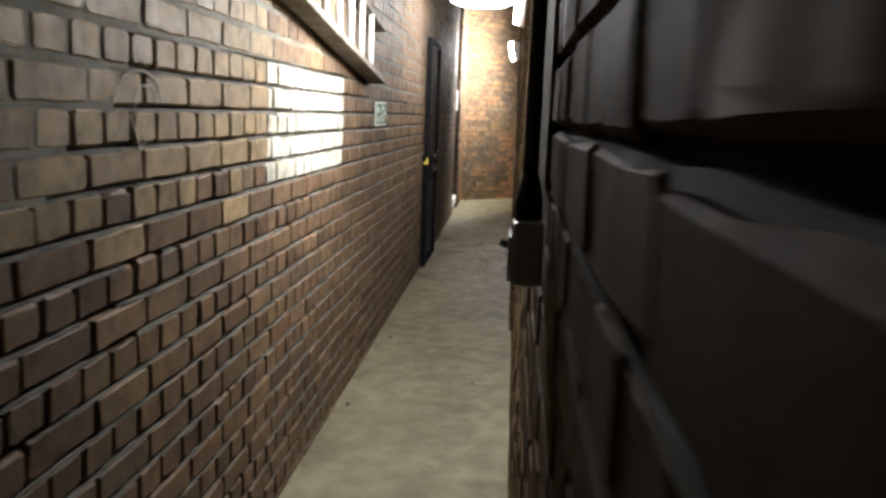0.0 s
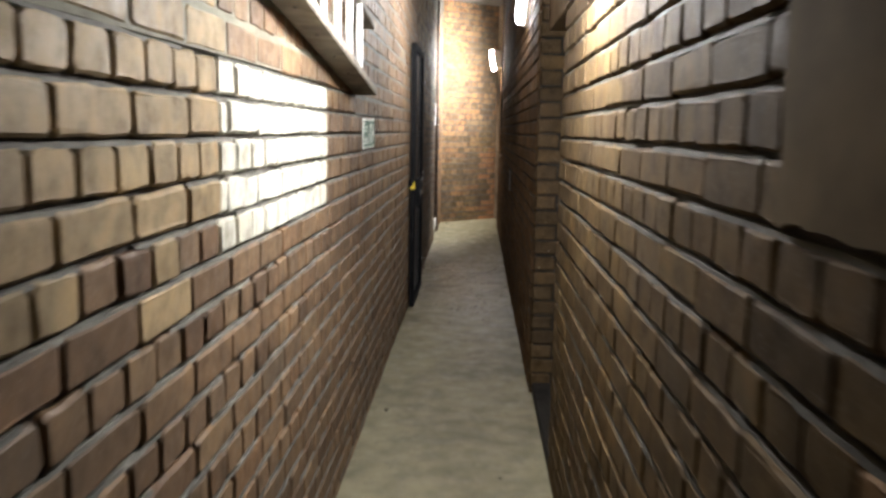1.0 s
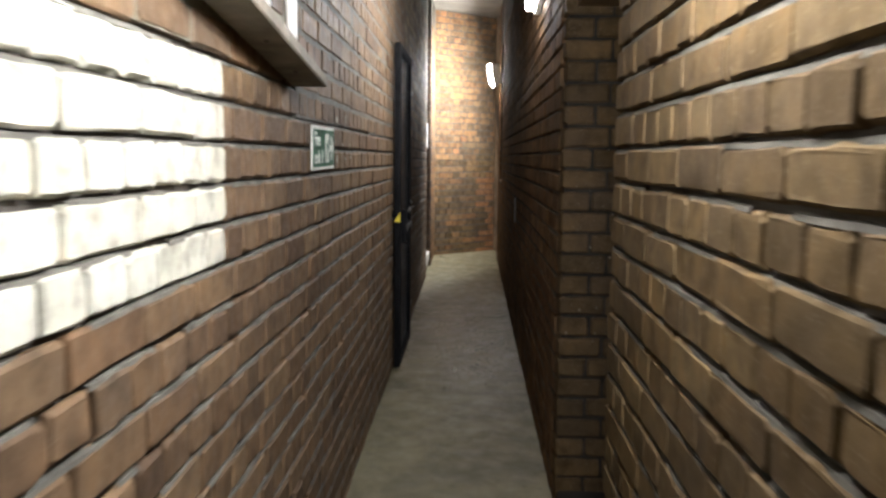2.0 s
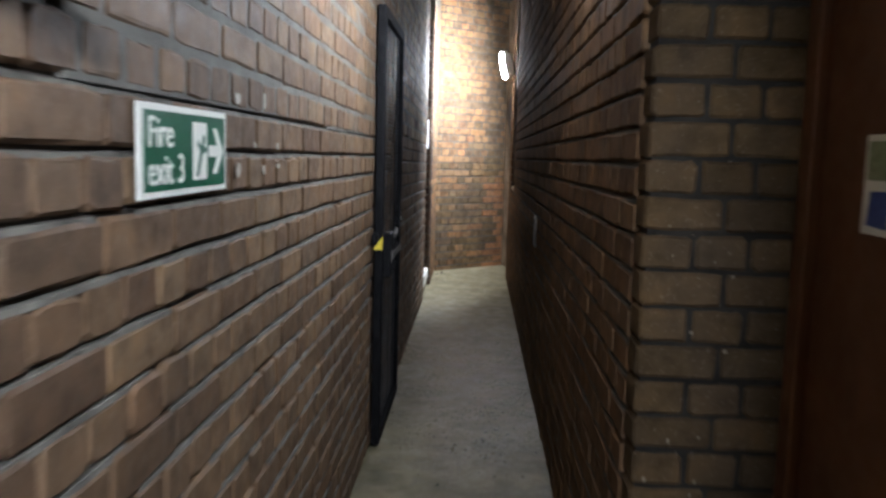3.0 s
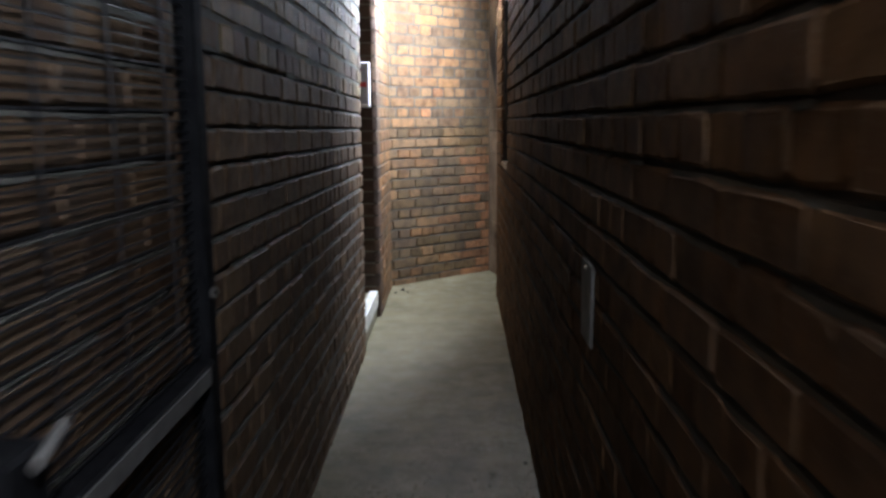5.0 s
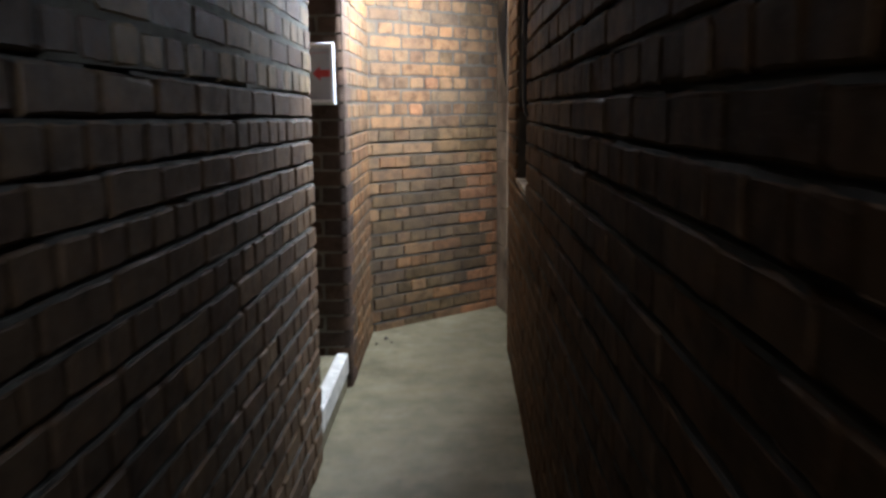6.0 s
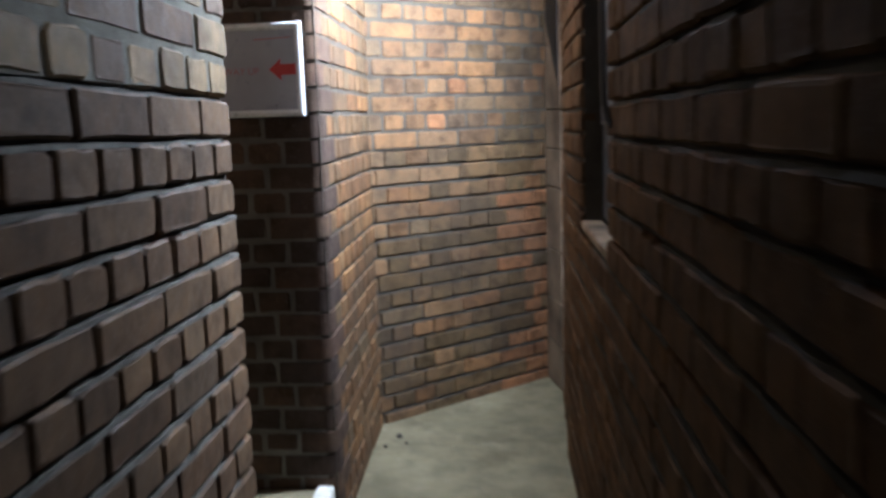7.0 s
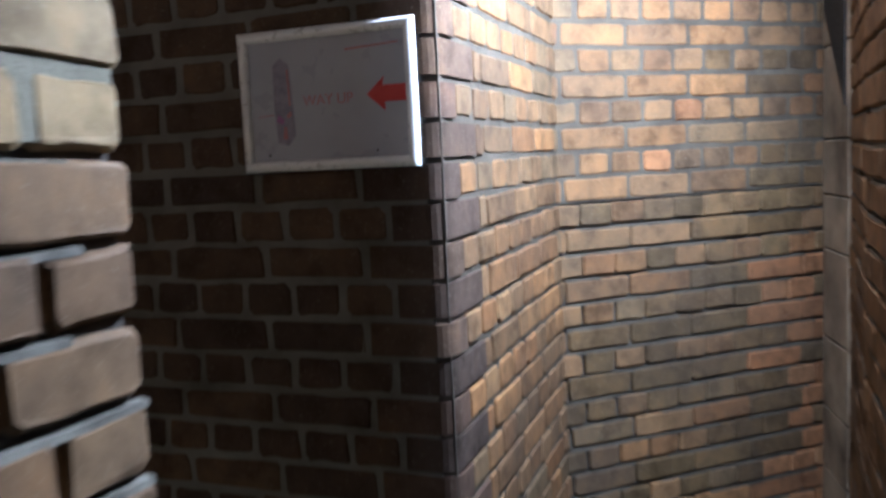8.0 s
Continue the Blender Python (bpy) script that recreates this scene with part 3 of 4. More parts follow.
lintel = tagged(part("lintel", box(RIGHT_NEAR + 0.03, RECESS_X + 0.3, RECESS_0 - 0.02, RECESS_1 + 0.02, 1.98, 2.75, 0.004), plaster), "plain rendered lintel over the doorway recess", "lintel", kind="structure")
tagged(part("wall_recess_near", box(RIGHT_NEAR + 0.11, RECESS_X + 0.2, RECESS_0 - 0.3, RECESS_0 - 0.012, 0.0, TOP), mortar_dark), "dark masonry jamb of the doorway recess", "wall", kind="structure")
tagged(part("wall_recess_back", box(RECESS_X + 0.06, RECESS_X + 0.3, RECESS_0 - 0.3, RECESS_1 + 0.3, 0.0, TOP), plaster), "masonry behind the brown door", "wall", kind="structure")

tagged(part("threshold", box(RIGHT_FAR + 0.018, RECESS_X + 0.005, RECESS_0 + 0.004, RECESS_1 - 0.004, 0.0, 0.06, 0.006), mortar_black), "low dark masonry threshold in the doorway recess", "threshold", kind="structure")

# dressed stone strip in the far corner
strip = tagged(new("stone_pilaster"), "smooth buff stone strip built up of tall blocks", "pilaster", kind="structure")
sx0 = Vector((RIGHT_FAR + 0.040, 15.905))
sx1 = Vector((NORTH_R[0] + 0.02, NORTH_R[1] + 0.02))
sd = (sx1 - sx0)
sa = tuple(sd / sd.length)
so = (-sa[1], sa[0])
zz = 0.0
srng = random.Random(3)
while zz < TOP - 0.05:
    hgt = srng.choice((0.20, 0.235, 0.27, 0.33))
    top = min(zz + hgt, TOP)
    bm = sheet([(0.0, zz + 0.003), (sd.length, zz + 0.003), (sd.length, top - 0.003), (0.0, top - 0.003)], 0.12,
               Matrix.Translation((sx0.x - so[0] * 0.12, sx0.y - so[1] * 0.12, 0)) @ Matrix((Vector((*sa, 0)), Vector((0, 0, 1)), Vector((*so, 0)))).transposed().to_4x4())
    bmesh.ops.bevel(bm, geom=bm.edges[:], offset=0.004, segments=1, affect="EDGES")
    part("stone_block", bm, stone, strip)
    zz = top
part("joint_bed", sheet([(0, 0), (sd.length, 0), (sd.length, TOP), (0, TOP)], 0.1, Matrix.Translation((sx0.x - so[0] * 0.115, sx0.y - so[1] * 0.115, 0)) @ Matrix((Vector((*sa, 0)), Vector((0, 0, 1)), Vector((*so, 0)))).transposed().to_4x4()), mortar_dark, strip)

# black plate added in place of the tapering shadow in the corner above
wedge = [(0.02, 1.58), (0.07, 1.66), (0.15, 1.79), (0.245, 1.94), (0.14, 2.07), (0.02, 2.16)]
WD = Matrix.Translation((sx0.x + so[0] * 0.001, sx0.y + so[1] * 0.001, 0)) @ Matrix((Vector((*sa, 0)), Vector((0, 0, 1)), Vector((*so, 0)))).transposed().to_4x4()
tagged(part("corner_shadow_plate", sheet(wedge, 0.008, WD), rubber), "tapering black plate that stands for a corner shadow beside the stone strip", "bracket")

# walls that close the place
for nm, b in (("wall_back", box(-0.3, 1.3, -3.0, -2.85, 0, TOP)), ("wall_side_passage_end", box(-2.55, -2.42, 12.0, 15.0, 0, TOP)),
              ("wall_side_passage", box(-2.42, -0.24, LEFT_END - 0.26, LEFT_END - 0.03, 0, TOP)), ("wall_closing_east", box(1.6, 1.75, -3.0, 17.0, 0, TOP)),
              ("wall_closing_north", box(-0.3, 1.7, 16.7, 16.85, 0, TOP))):
    tagged(part(nm, b, plaster), "plain dim masonry wall that closes the passage", "wall", kind="structure")
wall_left_end = wall_thing("wall_left_end", "end face of the long brick wall at the side opening")
brickwork(wall_left_end, (-0.1015, LEFT_END), (-1, 0), (0, 1), 2.2, 0.0, 2.75, "brown", start=0.0, parity=1)
bed("mortar", wall_left_end, (-0.1015, LEFT_END), (-1, 0), (0, 1), 0.0, 2.2, 0.0, TOP, 0.014, 0.03, mortar_light)

# raised step of the side opening
step = tagged(new("step"), "raised concrete step with a chipped white nosing", "step", kind="structure")
part("tread", box(-2.4, -0.075, LEFT_END - 0.02, PIER - 0.005, 0.0, 0.180, 0.004), concrete, step)
part("nosing", box(-0.073, -0.012, LEFT_END - 0.03, PIER - 0.004, 0.085, 0.192, 0.006), step_white, step, "chipped white painted nosing")
part("riser", box(-0.073, -0.022, LEFT_END - 0.03, PIER - 0.006, 0.0, 0.083), concrete, step)


# ---- lamps ----
def bulkhead_lamp(y, z, wall_x, strength, glass, dip, skew, mount, label):
    """An oval bulkhead: a base plate, an opal skirt that only glimmers, and a bright tube set back behind its lip."""
    lamp = thing("bulkhead_lamp", label, "lamp", "bulkhead lamps along the passage")
    lamp.location = (wall_x - 0.075 * abs(math.sin(radians(skew))), y, z)
    lamp.rotation_euler = (0, radians(-dip), radians(-skew))
    m = Matrix.Rotation(radians(-90), 4, "Y") @ Matrix.Translation((0, 0, mount))
    if mount:
        part("mounting_box", box(-mount + 0.002, 0.004, -0.06, 0.06, -0.11, 0.11, 0.006), white_paint, lamp, "white mounting box")
    part("base", lathe([(0.150, -0.004), (0.152, 0.016), (0.146, 0.028), (0.132, 0.030)], m, 28, 0.60), white_paint, lamp, "white base plate", True)
    bm = bmesh.new()
    n, rings = 28, []
    for r, h in ((0.128, 0.029), (0.135, 0.045), (0.134, 0.059), (0.130, 0.066), (0.126, 0.0645), (0.126, 0.050), (0.120, 0.0312)):
        rings.append([bm.verts.new(m @ Vector((r * math.cos(2 * math.pi * i / n), 0.58 * r * math.sin(2 * math.pi * i / n), h))) for i in range(n)])
    for p, q in zip(rings, rings[1:]):
        for i in range(n):
            bm.faces.new((p[i], p[(i + 1) % n], q[(i + 1) % n], q[i]))
    part("skirt", bm, glow("lamp_opal_skirt", glass), lamp, "glimmering opal skirt", True)
    part("tube", sheet([(-0.085, -0.013), (-0.078, -0.017), (0.078, -0.017), (0.085, -0.013), (0.085, 0.013), (0.078, 0.017), (-0.078, 0.017), (-0.085, 0.013)], 0.012, m @ Matrix.Translation((0, 0, 0.040))), glow("lamp_tube", strength), lamp, "bright white tube")
    part("tube_holder", box(-mount - 0.04, -mount - 0.0315, -0.02, 0.02, -0.06, 0.06, 0.002), white_paint, lamp)
    return lamp


def drum_lamp(x, y, z, strength):
    lamp = thing("pendant_lamp", "round opal drum lamp, lit, hanging from a black conduit", "lamp")
    lamp.location = (x, y, z)
    part("diffuser", lathe([(0.1185, 0.0125), (0.125, 0.035), (0.125, 0.085), (0.118, 0.100)], Matrix.Identity(4), 28), glow("drum_glass", strength * 1.35), lamp, "glowing opal drum", True)
    part("diffuser_base", lathe([(0.118, 0.012), (0.095, 0.0), (0.05, -0.003), (0.012, -0.004)], Matrix.Identity(4), 28), glow("drum_base_glass", strength * 0.5), lamp, "dimmer glowing base of the drum", True)
    part("canopy", lathe([(0.128, 0.101), (0.130, 0.115), (0.10, 0.130), (0.03, 0.138)], Matrix.Identity(4), 28), white_paint, lamp, "white metal cap", True)
    part("stem", rod((0, 0, 0.136), (0, 0, TOP - z), 0.011, 12), rubber, lamp, "black conduit stem", True)
    return lamp


lamp_near = drum_lamp(0.665, 5.20, 1.885, LAMP_NEAR)
lamp_mid = bulkhead_lamp(8.45, 2.27, RIGHT_FAR, LAMP_MID, 260.0, -3, -4, 0.0, "oval white bulkhead lamp, lit, high on dark brick")
lamp_far = bulkhead_lamp(14.56, 2.38, RIGHT_FAR, LAMP_FAR, 520.0, 10, 12, 0.06, "oval white bulkhead lamp, lit, near the end wall")

# ---- steel mesh gate folded against the wall ----
gate = thing("mesh_gate", "black steel mesh gate folded open against the brick wall", "gate")
G0, G1, GT = 9.395, 10.335, 2.10
gx0, gx1 = 0.012, 0.050
part("hinge_stile", box(gx0, gx1, G1 - 0.055, G1, 0.02, GT, 0.004), steel_black, gate)
part("lock_stile", box(gx0, gx1, G0, G0 + 0.062, 0.02, GT, 0.004), steel_black, gate)
part("top_rail", box(gx0, gx1, G0 + 0.063, G1 - 0.056, GT - 0.05, GT, 0.004), steel_black, gate)
part("bottom_rail", box(gx0, gx1, G0 + 0.063, G1 - 0.056, 0.02, 0.075, 0.004), steel_black, gate)
rail = part("middle_rail", box(gx0 - 0.004, gx1 + 0.008, G0 + 0.10, G1 - 0.056, 0.872, 0.918, 0.004), steel_black, gate, "flat push bar across the gate")
part("rail_plate", box(gx1 + 0.009, gx1 + 0.013, G0 + 0.20, G1 - 0.10, 0.880, 0.914, 0.001), zinc, rail, "dusty worn steel strip")
bm = bmesh.new()
zc = 0.085
while zc < GT - 0.055:
    box(0.026, 0.029, G0 + 0.06, G1 - 0.055, zc, zc + 0.0034, bm=bm)
    zc += 0.0195
for yc in (G0 + 0.30, G0 + 0.53, G0 + 0.76):
    box(0.029, 0.032, yc, yc + 0.003, 0.075, GT - 0.05, bm=bm)
tagged(part("wire_mesh", bm, wire_black, gate, "close-set black welded wires"), kind="stuff")
lock = part("lock_case", box(gx0, gx1 + 0.034, G0 + 0.068, G0 + 0.165, 0.83, 1.045, 0.006), steel_black, gate)
part("latch", box(0.004, 0.030, G0 - 0.060, G0 - 0.004, 1.0, 1.055, 0.008), steel_black, gate)
part("key_plate", box(gx1 + 0.0345, gx1 + 0.040, G0 + 0.075, G0 + 0.105, 0.905, 0.962, 0.002), zinc, gate)
part("lever", rod((gx1 + 0.05, G0 + 0.10, 1.035), (gx1 + 0.05, G0 + 0.17, 1.058), 0.008), zinc, gate)
GM = Matrix.Translation((0.006, G0 - 0.0025, 0.972)) @ Matrix((Vector((1, 0, 0)), Vector((0, 0, 1)), Vector((0, -1, 0)))).transposed().to_4x4()
part("warning_label", sheet([(0.0, 0.0), (0.045, 0.0), (0.045, 0.064)], 0.0015, GM), label_yellow, gate, "yellow triangular label")
for zb_ in (0.28, 1.05, 1.84):
    part("hinge_bolt", lathe([(0.012, 0.0), (0.012, 0.008), (0.006, 0.013)], Matrix.Translation((gx1, G1 - 0.028, zb_)) @ Matrix.Rotation(radians(90), 4, "Y"), 10), brass, gate)

# ---- brown door in the recess ----
door = tagged(new("door_1"), "brown gloss-painted flush door in a deep brick recess", "door", kind="structure")
part("leaf", box(RECESS_X + 0.012, RECESS_X + 0.055, RECESS_0 + 0.07, RECESS_1 - 0.075, 0.01, 1.93, 0.003), brown_gloss, door)
part("jamb", box(RECESS_X - 0.012, RECESS_X + 0.058, RECESS_1 - 0.07, RECESS_1 - 0.006, 0.0, 1.975, 0.004), brown_gloss, door)
part("jamb", box(RECESS_X - 0.012, RECESS_X + 0.058, RECESS_0, RECESS_0 + 0.065, 0.0, 1.975, 0.004), brown_gloss, door)
part("head", box(RECESS_X - 0.012, RECESS_X + 0.058, RECESS_0 + 0.066, RECESS_1 - 0.071, 1.935, 1.975, 0.004), brown_gloss, door)
notice = thing("door_notice", "small white notice with green and blue pictures on the brown door", "sign")
NM = Matrix.Translation((RECESS_X + 0.0115, 7.095, 1.315)) @ Matrix((Vector((0, -1, 0)), Vector((0, 0, 1)), Vector((-1, 0, 0)))).transposed().to_4x4()
part("card", sheet([(0, 0), (0.13, 0), (0.13, 0.18), (0, 0.18)], 0.003, NM), sign_white, notice)
part("picture", sheet([(0.012, 0.098), (0.118, 0.098), (0.118, 0.168), (0.012, 0.168)], 0.0012, NM @ Matrix.Translation((0, 0, 0.0032))), label_olive, notice, "green picture")
part("picture", sheet([(0.018, 0.016), (0.10, 0.012), (0.105, 0.08), (0.03, 0.078)], 0.0012, NM @ Matrix.Translation((0, 0, 0.0032))), label_blue, notice, "blue picture")

# ---- fire exit sign ----
fire = thing("fire_exit_sign", "green and white fire exit sign on brown brick", "sign")
fire.location = (0.004, 6.682, 1.3625)
FM = Matrix((Vector((0, 1, 0)), Vector((0, 0, 1)), Vector((1, 0, 0)))).transposed().to_4x4()
part("plate", sheet([(0, 0), (0.408, 0), (0.408, 0.140), (0, 0.140)], 0.004, FM), sign_white, fire, "white border plate")
part("field", sheet([(0.018, 0.010), (0.396, 0.010), (0.396, 0.130), (0.018, 0.130)], 0.001, FM @ Matrix.Translation((0, 0, 0.0042))), sign_green, fire, "green field")
FT = FM @ Matrix.Translation((0, 0, 0.0060))
lettering("lettering", "Fire", 0.066, sign_white, fire, FT @ Matrix.Translation((0.030, 0.096, 0)), "white words Fire")
lettering("lettering", "exit 3", 0.066, sign_white, fire, FT @ Matrix.Translation((0.030, 0.040, 0)), "white words exit 3")
part("doorway_symbol", sheet([(0.222, 0.022), (0.292, 0.022), (0.292, 0.118), (0.222, 0.118)], 0.0008, FM @ Matrix.Translation((0, 0, 0.0054))), sign_white, fire, "white doorway symbol")
part("symbol_bar", sheet([(0.236, 0.030), (0.246, 0.026), (0.282, 0.092), (0.272, 0.098)], 0.0006, FM @ Matrix.Translation((0, 0, 0.0064))), sign_green, fire)
part("symbol_bar", sheet([(0.240, 0.080), (0.262, 0.064), (0.286, 0.070), (0.284, 0.078), (0.262, 0.074), (0.244, 0.090)], 0.0006, FM @ Matrix.Translation((0, 0, 0.0072))), sign_green, fire)
part("arrow", sheet([(0.304, 0.060), (0.350, 0.060), (0.326, 0.030), (0.346, 0.030), (0.386, 0.070), (0.346, 0.110), (0.326, 0.110), (0.350, 0.080), (0.304, 0.080)], 0.0008, FM @ Matrix.Translation((0, 0, 0.0054))), sign_white, fire, "white arrow")

# ---- framed way-up notice ----
way = thing("framed_notice", "silver snap frame with a pale way up notice and red arrow", "sign")
way.location = (-0.450, PIER - 0.007, 1.462)
WM = Matrix((Vector((1, 0, 0)), Vector((0, 0, 1)), Vector((0, -1, 0)))).transposed().to_4x4()
WW, WH, WB = 0.411, 0.298, 0.023
part("backing", sheet([(0.004, 0.004), (WW - 0.004, 0.004), (WW - 0.004, WH - 0.004), (0.004, WH - 0.004)], 0.006, WM), paper, way, "pale poster sheet")


def frame_bar(p, q, r, s):
    """One mitred bar of the frame with a rounded face."""
    bm = bmesh.new()
    rows = []
    for f, h in ((0.0, 0.0), (0.0, 0.010), (0.2, 0.0155), (0.5, 0.018), (0.8, 0.0155), (1.0, 0.0075)):
        a = Vector(p).lerp(Vector(s), f)
        b = Vector(q).lerp(Vector(r), f)
        rows.append([bm.verts.new(WM @ Vector((*v, h))) for v in (a, b)])
    for a, b in zip(rows, rows[1:]):
        bm.faces.new((a[0], a[1], b[1], b[0]))
    bmesh.ops.recalc_face_normals(bm, faces=bm.faces)
    return bm


o_, i_ = [(0, 0), (WW, 0), (WW, WH), (0, WH)], [(WB, WB), (WW - WB, WB), (WW - WB, WH - WB), (WB, WH - WB)]
for k in range(4):
    j = (k + 1) % 4
    part("frame_bar", frame_bar(o_[k], o_[j], i_[j], i_[k]), frame_silver, way, smooth=True)
WT = WM @ Matrix.Translation((0, 0, 0.0064))
part("arrow", sheet([(0.300, 0.150), (0.340, 0.185), (0.336, 0.167), (0.3875, 0.167), (0.3875, 0.133), (0.340, 0.133), (0.340, 0.115)], 0.0008, WT), ink_red, way, "red arrow")
lettering("lettering", "WAY UP", 0.031, ink_pale_red, way, WT @ Matrix.Translation((0.150, 0.146, 0)), "faded red words WAY UP")
part("diagram", sheet([(0.085, 0.062), (0.110, 0.055), (0.128, 0.075), (0.126, 0.135), (0.120, 0.225), (0.100, 0.240), (0.082, 0.225), (0.080, 0.135)], 0.0006, WT), ink_grey, way, "faded grey diagram")
part("diagram_mark", sheet([(0.084, 0.108), (0.100, 0.100), (0.104, 0.110), (0.090, 0.122)], 0.0006, WT @ Matrix.Translation((0, 0, 0.001))), ink_violet, way)
part("diagram_mark", sheet([(0.112, 0.112), (0.122, 0.118), (0.120, 0.128), (0.110, 0.120)], 0.0006, WT @ Matrix.Translation((0, 0, 0.001))), ink_pale_red, way)
part("diagram_mark", sheet([(0.098, 0.070), (0.110, 0.068), (0.108, 0.095), (0.102, 0.095)], 0.0006, WT @ Matrix.Translation((0, 0, 0.001))), ink_pale_red, way)
part("diagram_line", sheet([(0.117, 0.140), (0.121, 0.140), (0.119, 0.215), (0.115, 0.215)], 0.0006, WT @ Matrix.Translation((0, 0, 0.001))), ink_pale_red, way)
part("rule", sheet([(0.255, 0.243), (0.375, 0.249), (0.375, 0.252), (0.255, 0.247)], 0.0006, WT), ink_pale_red, way)
part("rule", sheet([(0.040, 0.118), (0.078, 0.121), (0.078, 0.123), (0.040, 0.120)], 0.0006, WT), ink_pale_red, way)
for ux in (0.062, 0.318):
    part("pin", lathe([(0.0026, 0.0), (0.0026, 0.002)], WT @ Matrix.Translation((ux, 0.036, 0)), 8), rubber, way)

# ---- barred opening with sill ----
bars = thing("barred_window_box", "white balusters between two weathered boards on the brick wall", "window grille")
B0, B1, RISE = 4.45, 6.43, 0.125


def risen(bm):
    """Shears a part so that it climbs towards the near end of the passage."""
    for v in bm.verts:
        v.co.z += RISE * (B1 - v.co.y)
    return bm


part("sill", risen(box(0.004, 0.100, B0, B1, 1.598, 1.630, 0.004)), old_board, bars, "weathered lower board")
part("top_board", risen(box(0.004, 0.078, B0, B1 + 0.10, 1.895, 1.918, 0.004)), old_board, bars, "weathered upper board")
yb = 6.13
while yb > B0 + 0.04:
    up = RISE * (B1 - yb)
    part("bar", lathe([(0.0145, 1.627 + up), (0.0145, 1.900 + up)], Matrix.Translation((0.066, yb, 0)), 12), white_paint, bars, smooth=True)
    yb -= 0.262
for i in range(9):
    yn = B1 - 0.2 - 0.3 * i
    part("nail", lathe([(0.004, -0.003), (0.006, 0.0)], Matrix.Translation((0.055, yn, 1.5975 + RISE * (B1 - yn))), 8), rubber, bars)

# ---- switch box and conduit ----
sw = thing("switch_box", "small grey switch box fed by a black conduit", "switch box")
SY = 2.955
part("case", box(RIGHT_NEAR - 0.046, RIGHT_NEAR - 0.004, SY - 0.045, SY + 0.045, 1.250, 1.336, 0.006, seg=2), grey_box, sw)
part("cover", box(RIGHT_NEAR - 0.051, RIGHT_NEAR - 0.0465, SY - 0.040, SY + 0.040, 1.255, 1.3165, 0.002), grey_box, sw)
part("toggle", rod((RIGHT_NEAR - 0.051, SY, 1.298), (RIGHT_NEAR - 0.062, SY, 1.302), 0.005), rubber, sw)
part("gland", lathe([(0.019, 1.335), (0.020, 1.357), (0.017, 1.373), (0.012, 1.397)], Matrix.Translation((RIGHT_NEAR - 0.026, SY, 0)), 14), rubber, sw, "flared black gland", True)
part("conduit", rod((RIGHT_NEAR - 0.026, SY, 1.390), (RIGHT_NEAR - 0.026, SY, TOP), 0.011, 12), rubber, sw, "black conduit", True)
part("clip", box(RIGHT_NEAR - 0.040, RIGHT_NEAR - 0.004, SY - 0.016, SY + 0.016, 1.63, 1.655, 0.003), rubber, sw)

# ---- small plate on the dark wall ----
plate = thing("vent_plate", "small tarnished metal plate on dark brick", "plate")
part("plate", box(RIGHT_FAR - 0.012, RIGHT_FAR - 0.003, 10.46, 10.60, 0.885, 1.075, 0.006), zinc, plate)
part("screw", rod((RIGHT_FAR - 0.012, 10.53, 1.06), (RIGHT_FAR - 0.015, 10.53, 1.06), 0.005), brass, plate)

# ---- cabinet in the niche ----
cabinet_paint = plain_material("blue_grey_paint", (0.024, 0.031, 0.044), (0.048, 0.060, 0.080), 5.0, (0.4, 0.55), 0.1, 0.001)
cab = thing("wall_cabinet", "blue-grey steel cabinet recessed in a brick niche", "cabinet")
ny0, ny1 = 13.80, 14.48
part("body", box(RIGHT_FAR + 0.100, RIGHT_FAR + 0.25, ny0 + 0.004, ny1 - 0.004, 1.09, 2.14, 0.004), cabinet_paint, cab)
part("upper_door", box(RIGHT_FAR + 0.068, RIGHT_FAR + 0.0995, ny0 + 0.006, ny1 - 0.006, 1.416, 2.13, 0.004), cabinet_paint, cab)
part("lower_door", box(RIGHT_FAR + 0.074, RIGHT_FAR + 0.0995, ny0 + 0.006, ny1 - 0.006, 1.094, 1.405, 0.004), cabinet_paint, cab)
part("seam_strip", box(RIGHT_FAR + 0.066, RIGHT_FAR + 0.073, ny0 + 0.008, ny1 - 0.008, 1.4055, 1.4155), zinc, cab, "dull metal strip between the doors")
tagged(part("niche_back", box(RIGHT_FAR + 0.252, RIGHT_FAR + 0.33, ny0 - 0.02, ny1 + 0.02, 1.0, 2.2), mortar_dark), "dark back of the wall niche", "niche", kind="structure")
tagged(part("niche_sill", box(RIGHT_FAR + 0.003, RIGHT_FAR + 0.073, ny0 + 0.003, ny1 - 0.003, 1.06, 1.088, 0.004), stone), "pale sill at the foot of the niche", "sill", kind="structure")
for nm, a, b in (("niche_jamb", ny0 - 0.1, ny0 - 0.002), ("niche_jamb", ny1 + 0.002, ny1 + 0.1)):
    tagged(part(nm, box(RIGHT_FAR + 0.02, RIGHT_FAR + 0.3, a, b, 1.0, 2.2), plaster), "rendered side of the wall niche", "niche", kind="structure")


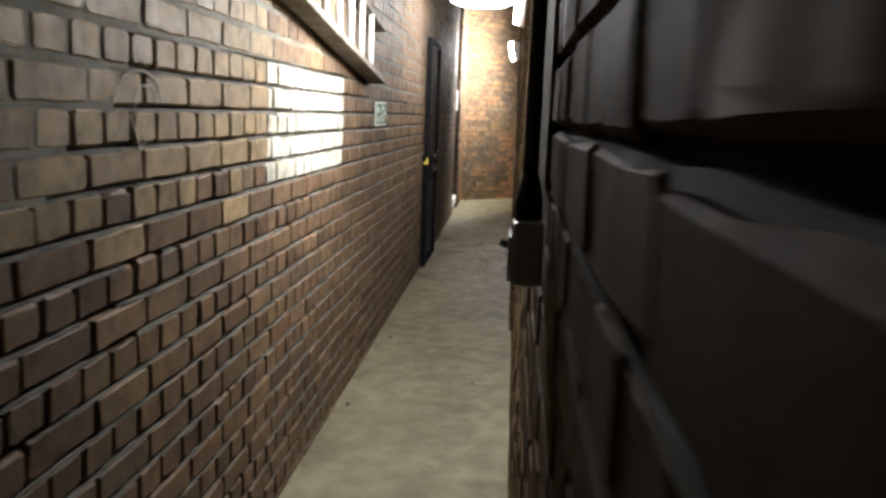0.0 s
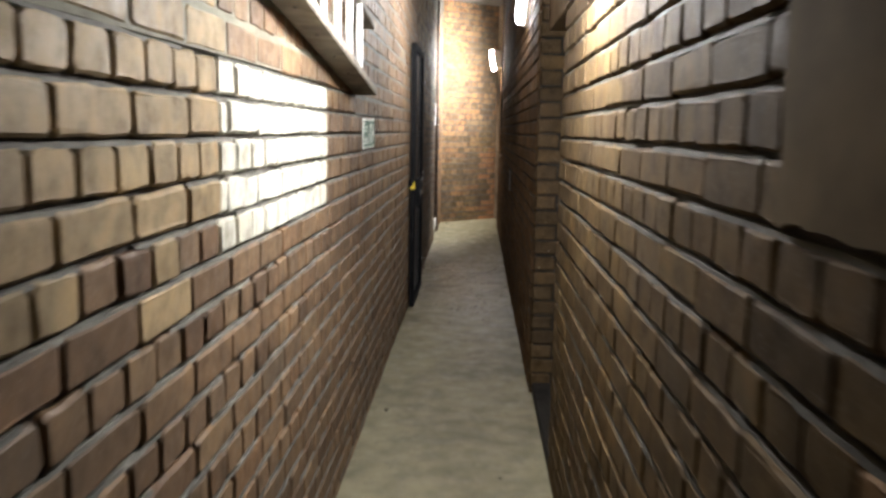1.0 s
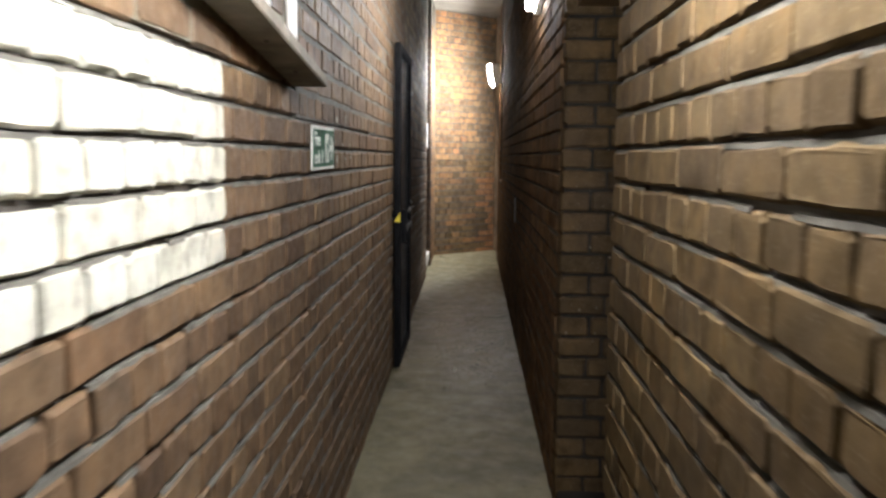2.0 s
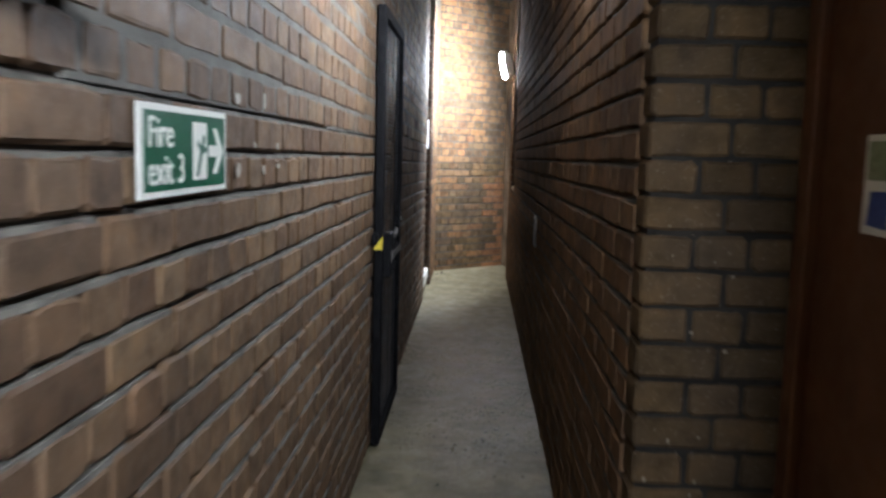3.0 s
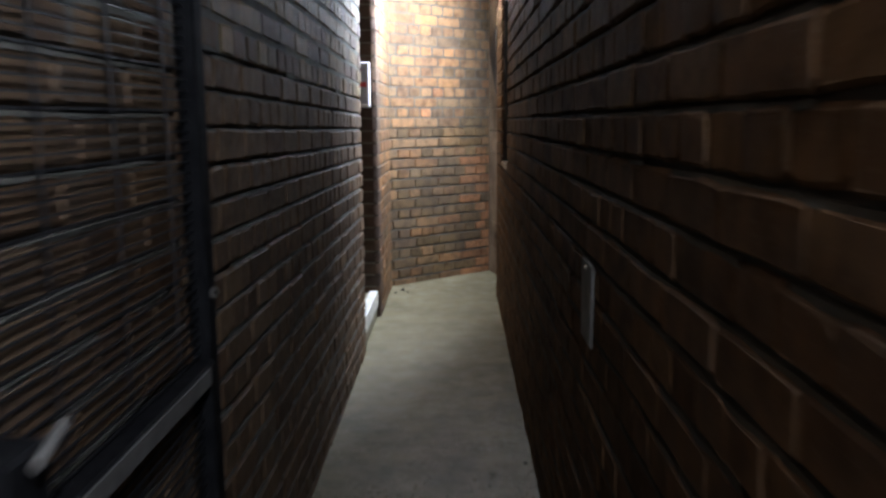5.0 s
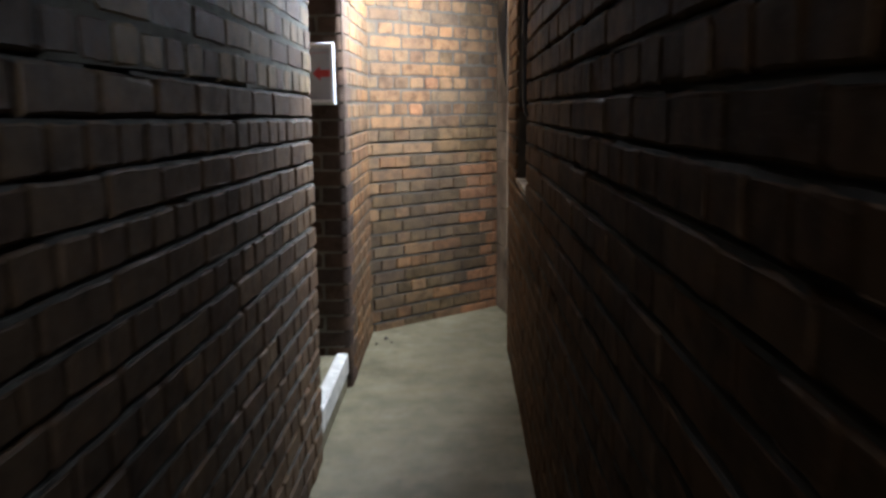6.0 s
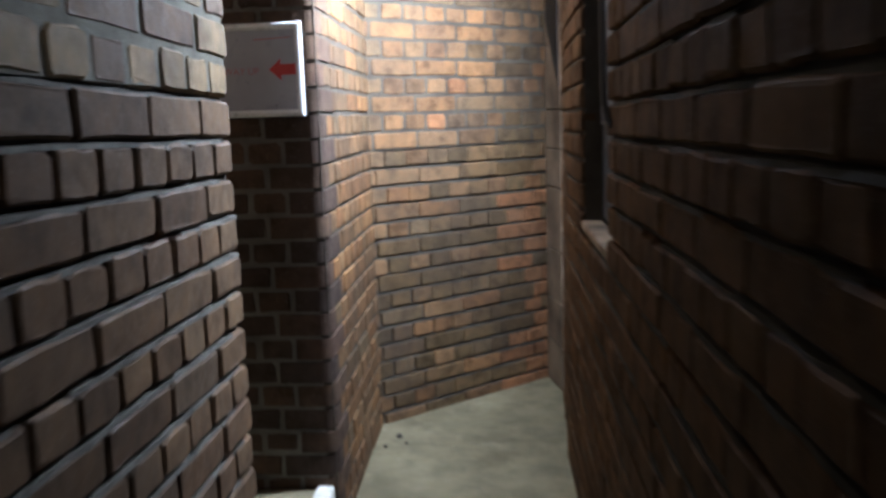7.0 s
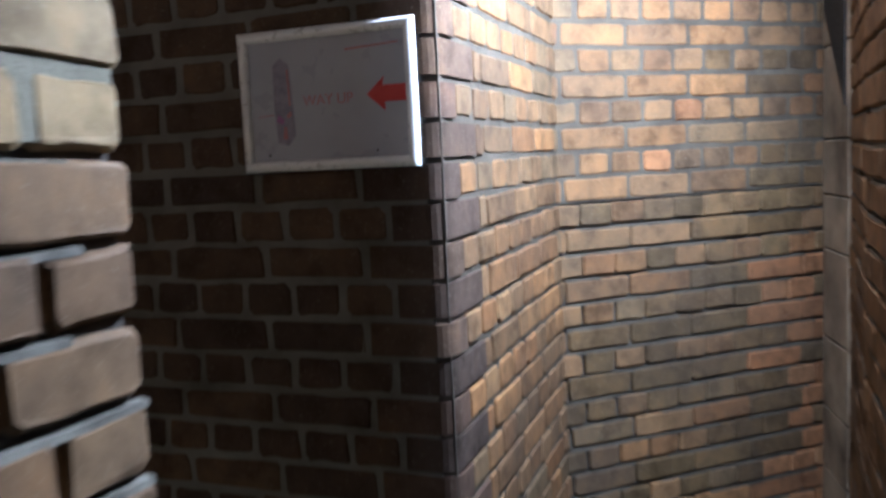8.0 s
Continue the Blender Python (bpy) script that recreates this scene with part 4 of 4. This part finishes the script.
def tube(name, pts, r, mat, parent=None):
    cu = bpy.data.curves.new(name, "CURVE")
    cu.dimensions, cu.bevel_depth, cu.bevel_resolution = "3D", r, 2
    sp = cu.splines.new("POLY")
    sp.points.add(len(pts) - 1)
    for p, c in zip(sp.points, pts):
        p.co = (*c, 1)
    ob = bpy.data.objects.new(name, cu)
    scene.collection.objects.link(ob)
    dg = bpy.context.evaluated_depsgraph_get()
    me = bpy.data.meshes.new_from_object(ob.evaluated_get(dg))
    bpy.data.objects.remove(ob)
    me.materials.clear()
    me.materials.append(mat)
    res = new(name, me)
    res.parent = parent
    return res


cx = RIGHT_FAR - 0.010
tagged(tube("cable", [(cx, 13.78, TOP), (cx, 13.775, 2.2), (cx - 0.004, 13.77, 1.75), (cx, 13.78, 1.55), (cx, 13.77, 1.47), (cx + 0.002, 13.72, 1.425), (cx + 0.012, 13.705, 1.41)], 0.008, rubber), "black cable hanging down beside the niche", "cable")

# ---- chalk marks ----
mark = thing("chalk_mark", "faint chalk scrawl on brown brick", "graffiti")
krng = random.Random(21)


def chalk_stroke(pts):
    """A broken, powdery line of flat flecks along a path of (y, z) on the wall."""
    bm = bmesh.new()
    for (ya, za), (yb, zb) in zip(pts, pts[1:]):
        n = max(1, int(math.hypot(yb - ya, zb - za) / 0.005))
        for i in range(n):
            if krng.random() < 0.12:
                continue
            t = (i + 0.5) / n
            y, z = ya + (yb - ya) * t + krng.uniform(-0.001, 0.001), za + (zb - za) * t + krng.uniform(-0.001, 0.001)
            a, b = krng.uniform(0.0028, 0.0048), krng.uniform(0.0022, 0.0042)
            sheet([(-a, -b), (a, -b * 0.6), (a * 0.7, b), (-a * 0.8, b * 0.8)], 0.0006, FM @ Matrix.Translation((y, z, 0.0024)), bm)
    part("stroke", bm, chalk, mark)


chalk_stroke([(3.60 + 0.115 * math.cos(math.pi * i / 14), 1.465 + 0.07 * math.sin(math.pi * i / 14)) for i in range(15)])
chalk_stroke([(3.57, 1.455), (3.60, 1.50), (3.665, 1.505), (3.69, 1.46)])
chalk_stroke([(3.555, 1.44), (3.60, 1.362), (3.665, 1.435)])

# ---- pale dabs on the long wall ----
for y, z, a, b in ((7.19, 1.537, 0.023, 0.012), (7.397, 1.543, 0.013, 0.0195), (7.318, 1.446, 0.0105, 0.0075), (7.517, 1.444, 0.012, 0.0085), (7.19, 1.394, 0.0175, 0.015), (7.392, 1.391, 0.0115, 0.011), (7.53, 1.397, 0.022, 0.0065)):
    pts = [(a * krng.uniform(0.7, 1.15) * math.cos(2 * math.pi * k / 11), b * krng.uniform(0.8, 1.15) * math.sin(2 * math.pi * k / 11)) for k in range(11)]
    tagged(part("wall_dab", sheet(pts, 0.0012, FM @ Matrix.Translation((y, z, 0.0026))), pale_dab, wall_left, "small pale dab"))

# ---- crumbs on the floor ----
crng = random.Random(11)
for x, y, s in ((0.10, 15.30, 0.016), (0.05, 15.18, 0.010), (0.14, 15.22, 0.008), (0.09, 7.0, 0.011), (0.06, 5.75, 0.010), (0.66, 6.2, 0.007)):
    bm = bmesh.new()
    bmesh.ops.create_icosphere(bm, subdivisions=1, radius=s, matrix=Matrix.Translation((x, y, s * 0.45)))
    for v in bm.verts:
        v.co += Vector((crng.uniform(-1, 1), crng.uniform(-1, 1), 0)) * s * 0.3
        v.co.z = max(0.0, v.co.z * 0.8)
    tagged(part("mortar_crumb", bm, mortar_dark), "crumb of dark mortar on the concrete floor", "debris", "crumbs on the floor")

# ---- drops of water on the damp stretch of floor ----
water_skin = plain_material("water_skin", (0.05, 0.048, 0.038), (0.08, 0.076, 0.06), 30.0, (0.08, 0.16), 0.0)
wrng = random.Random(31)
drops = bmesh.new()
for i in range(300):
    x, y, r = wrng.gauss(0.56, 0.12), wrng.triangular(8.9, 12.0, 9.9), 0.0022 + 0.0085 * wrng.random() ** 3
    x = min(0.82, max(0.1, x))
    rim = [drops.verts.new((x + r * wrng.uniform(0.8, 1.2) * math.cos(k * math.pi / 4), y + 1.3 * r * wrng.uniform(0.8, 1.2) * math.sin(k * math.pi / 4), 0.0003)) for k in range(8)]
    mid = [drops.verts.new((x + (v.co.x - x) * 0.6, y + (v.co.y - y) * 0.6, 0.0003 + r * 0.28)) for v in rim]
    for k in range(8):
        drops.faces.new((rim[k], rim[(k + 1) % 8], mid[(k + 1) % 8], mid[k]))
    top = drops.verts.new((x, y, 0.0003 + r * 0.36))
    for k in range(8):
        drops.faces.new((mid[k], mid[(k + 1) % 8], top))
tagged(part("water_drops", drops, water_skin, smooth=True), "scattered drops of water on the damp concrete", "water", kind="stuff")

# ---- paint specks on the recess return ----
prng = random.Random(5)
specks = bmesh.new()
for i in range(34):
    u, z = prng.uniform(0.02, 0.32), prng.triangular(0.45, 1.75, 0.8)
    r = 0.0012 + 0.0045 * prng.random() ** 3
    pts = [(r * prng.uniform(0.6, 1.2) * math.cos(a), r * prng.uniform(0.6, 1.3) * math.sin(a)) for a in [2 * math.pi * k / 7 for k in range(7)]]
    sheet(pts, 0.0015, Matrix.Translation((RIGHT_FAR + u, RECESS_1 - 0.0015, z)) @ Matrix((Vector((1, 0, 0)), Vector((0, 0, 1)), Vector((0, -1, 0)))).transposed().to_4x4(), specks)
tagged(part("paint_specks", specks, old_board, wall_return, "pale paint splashes"), kind="stuff")
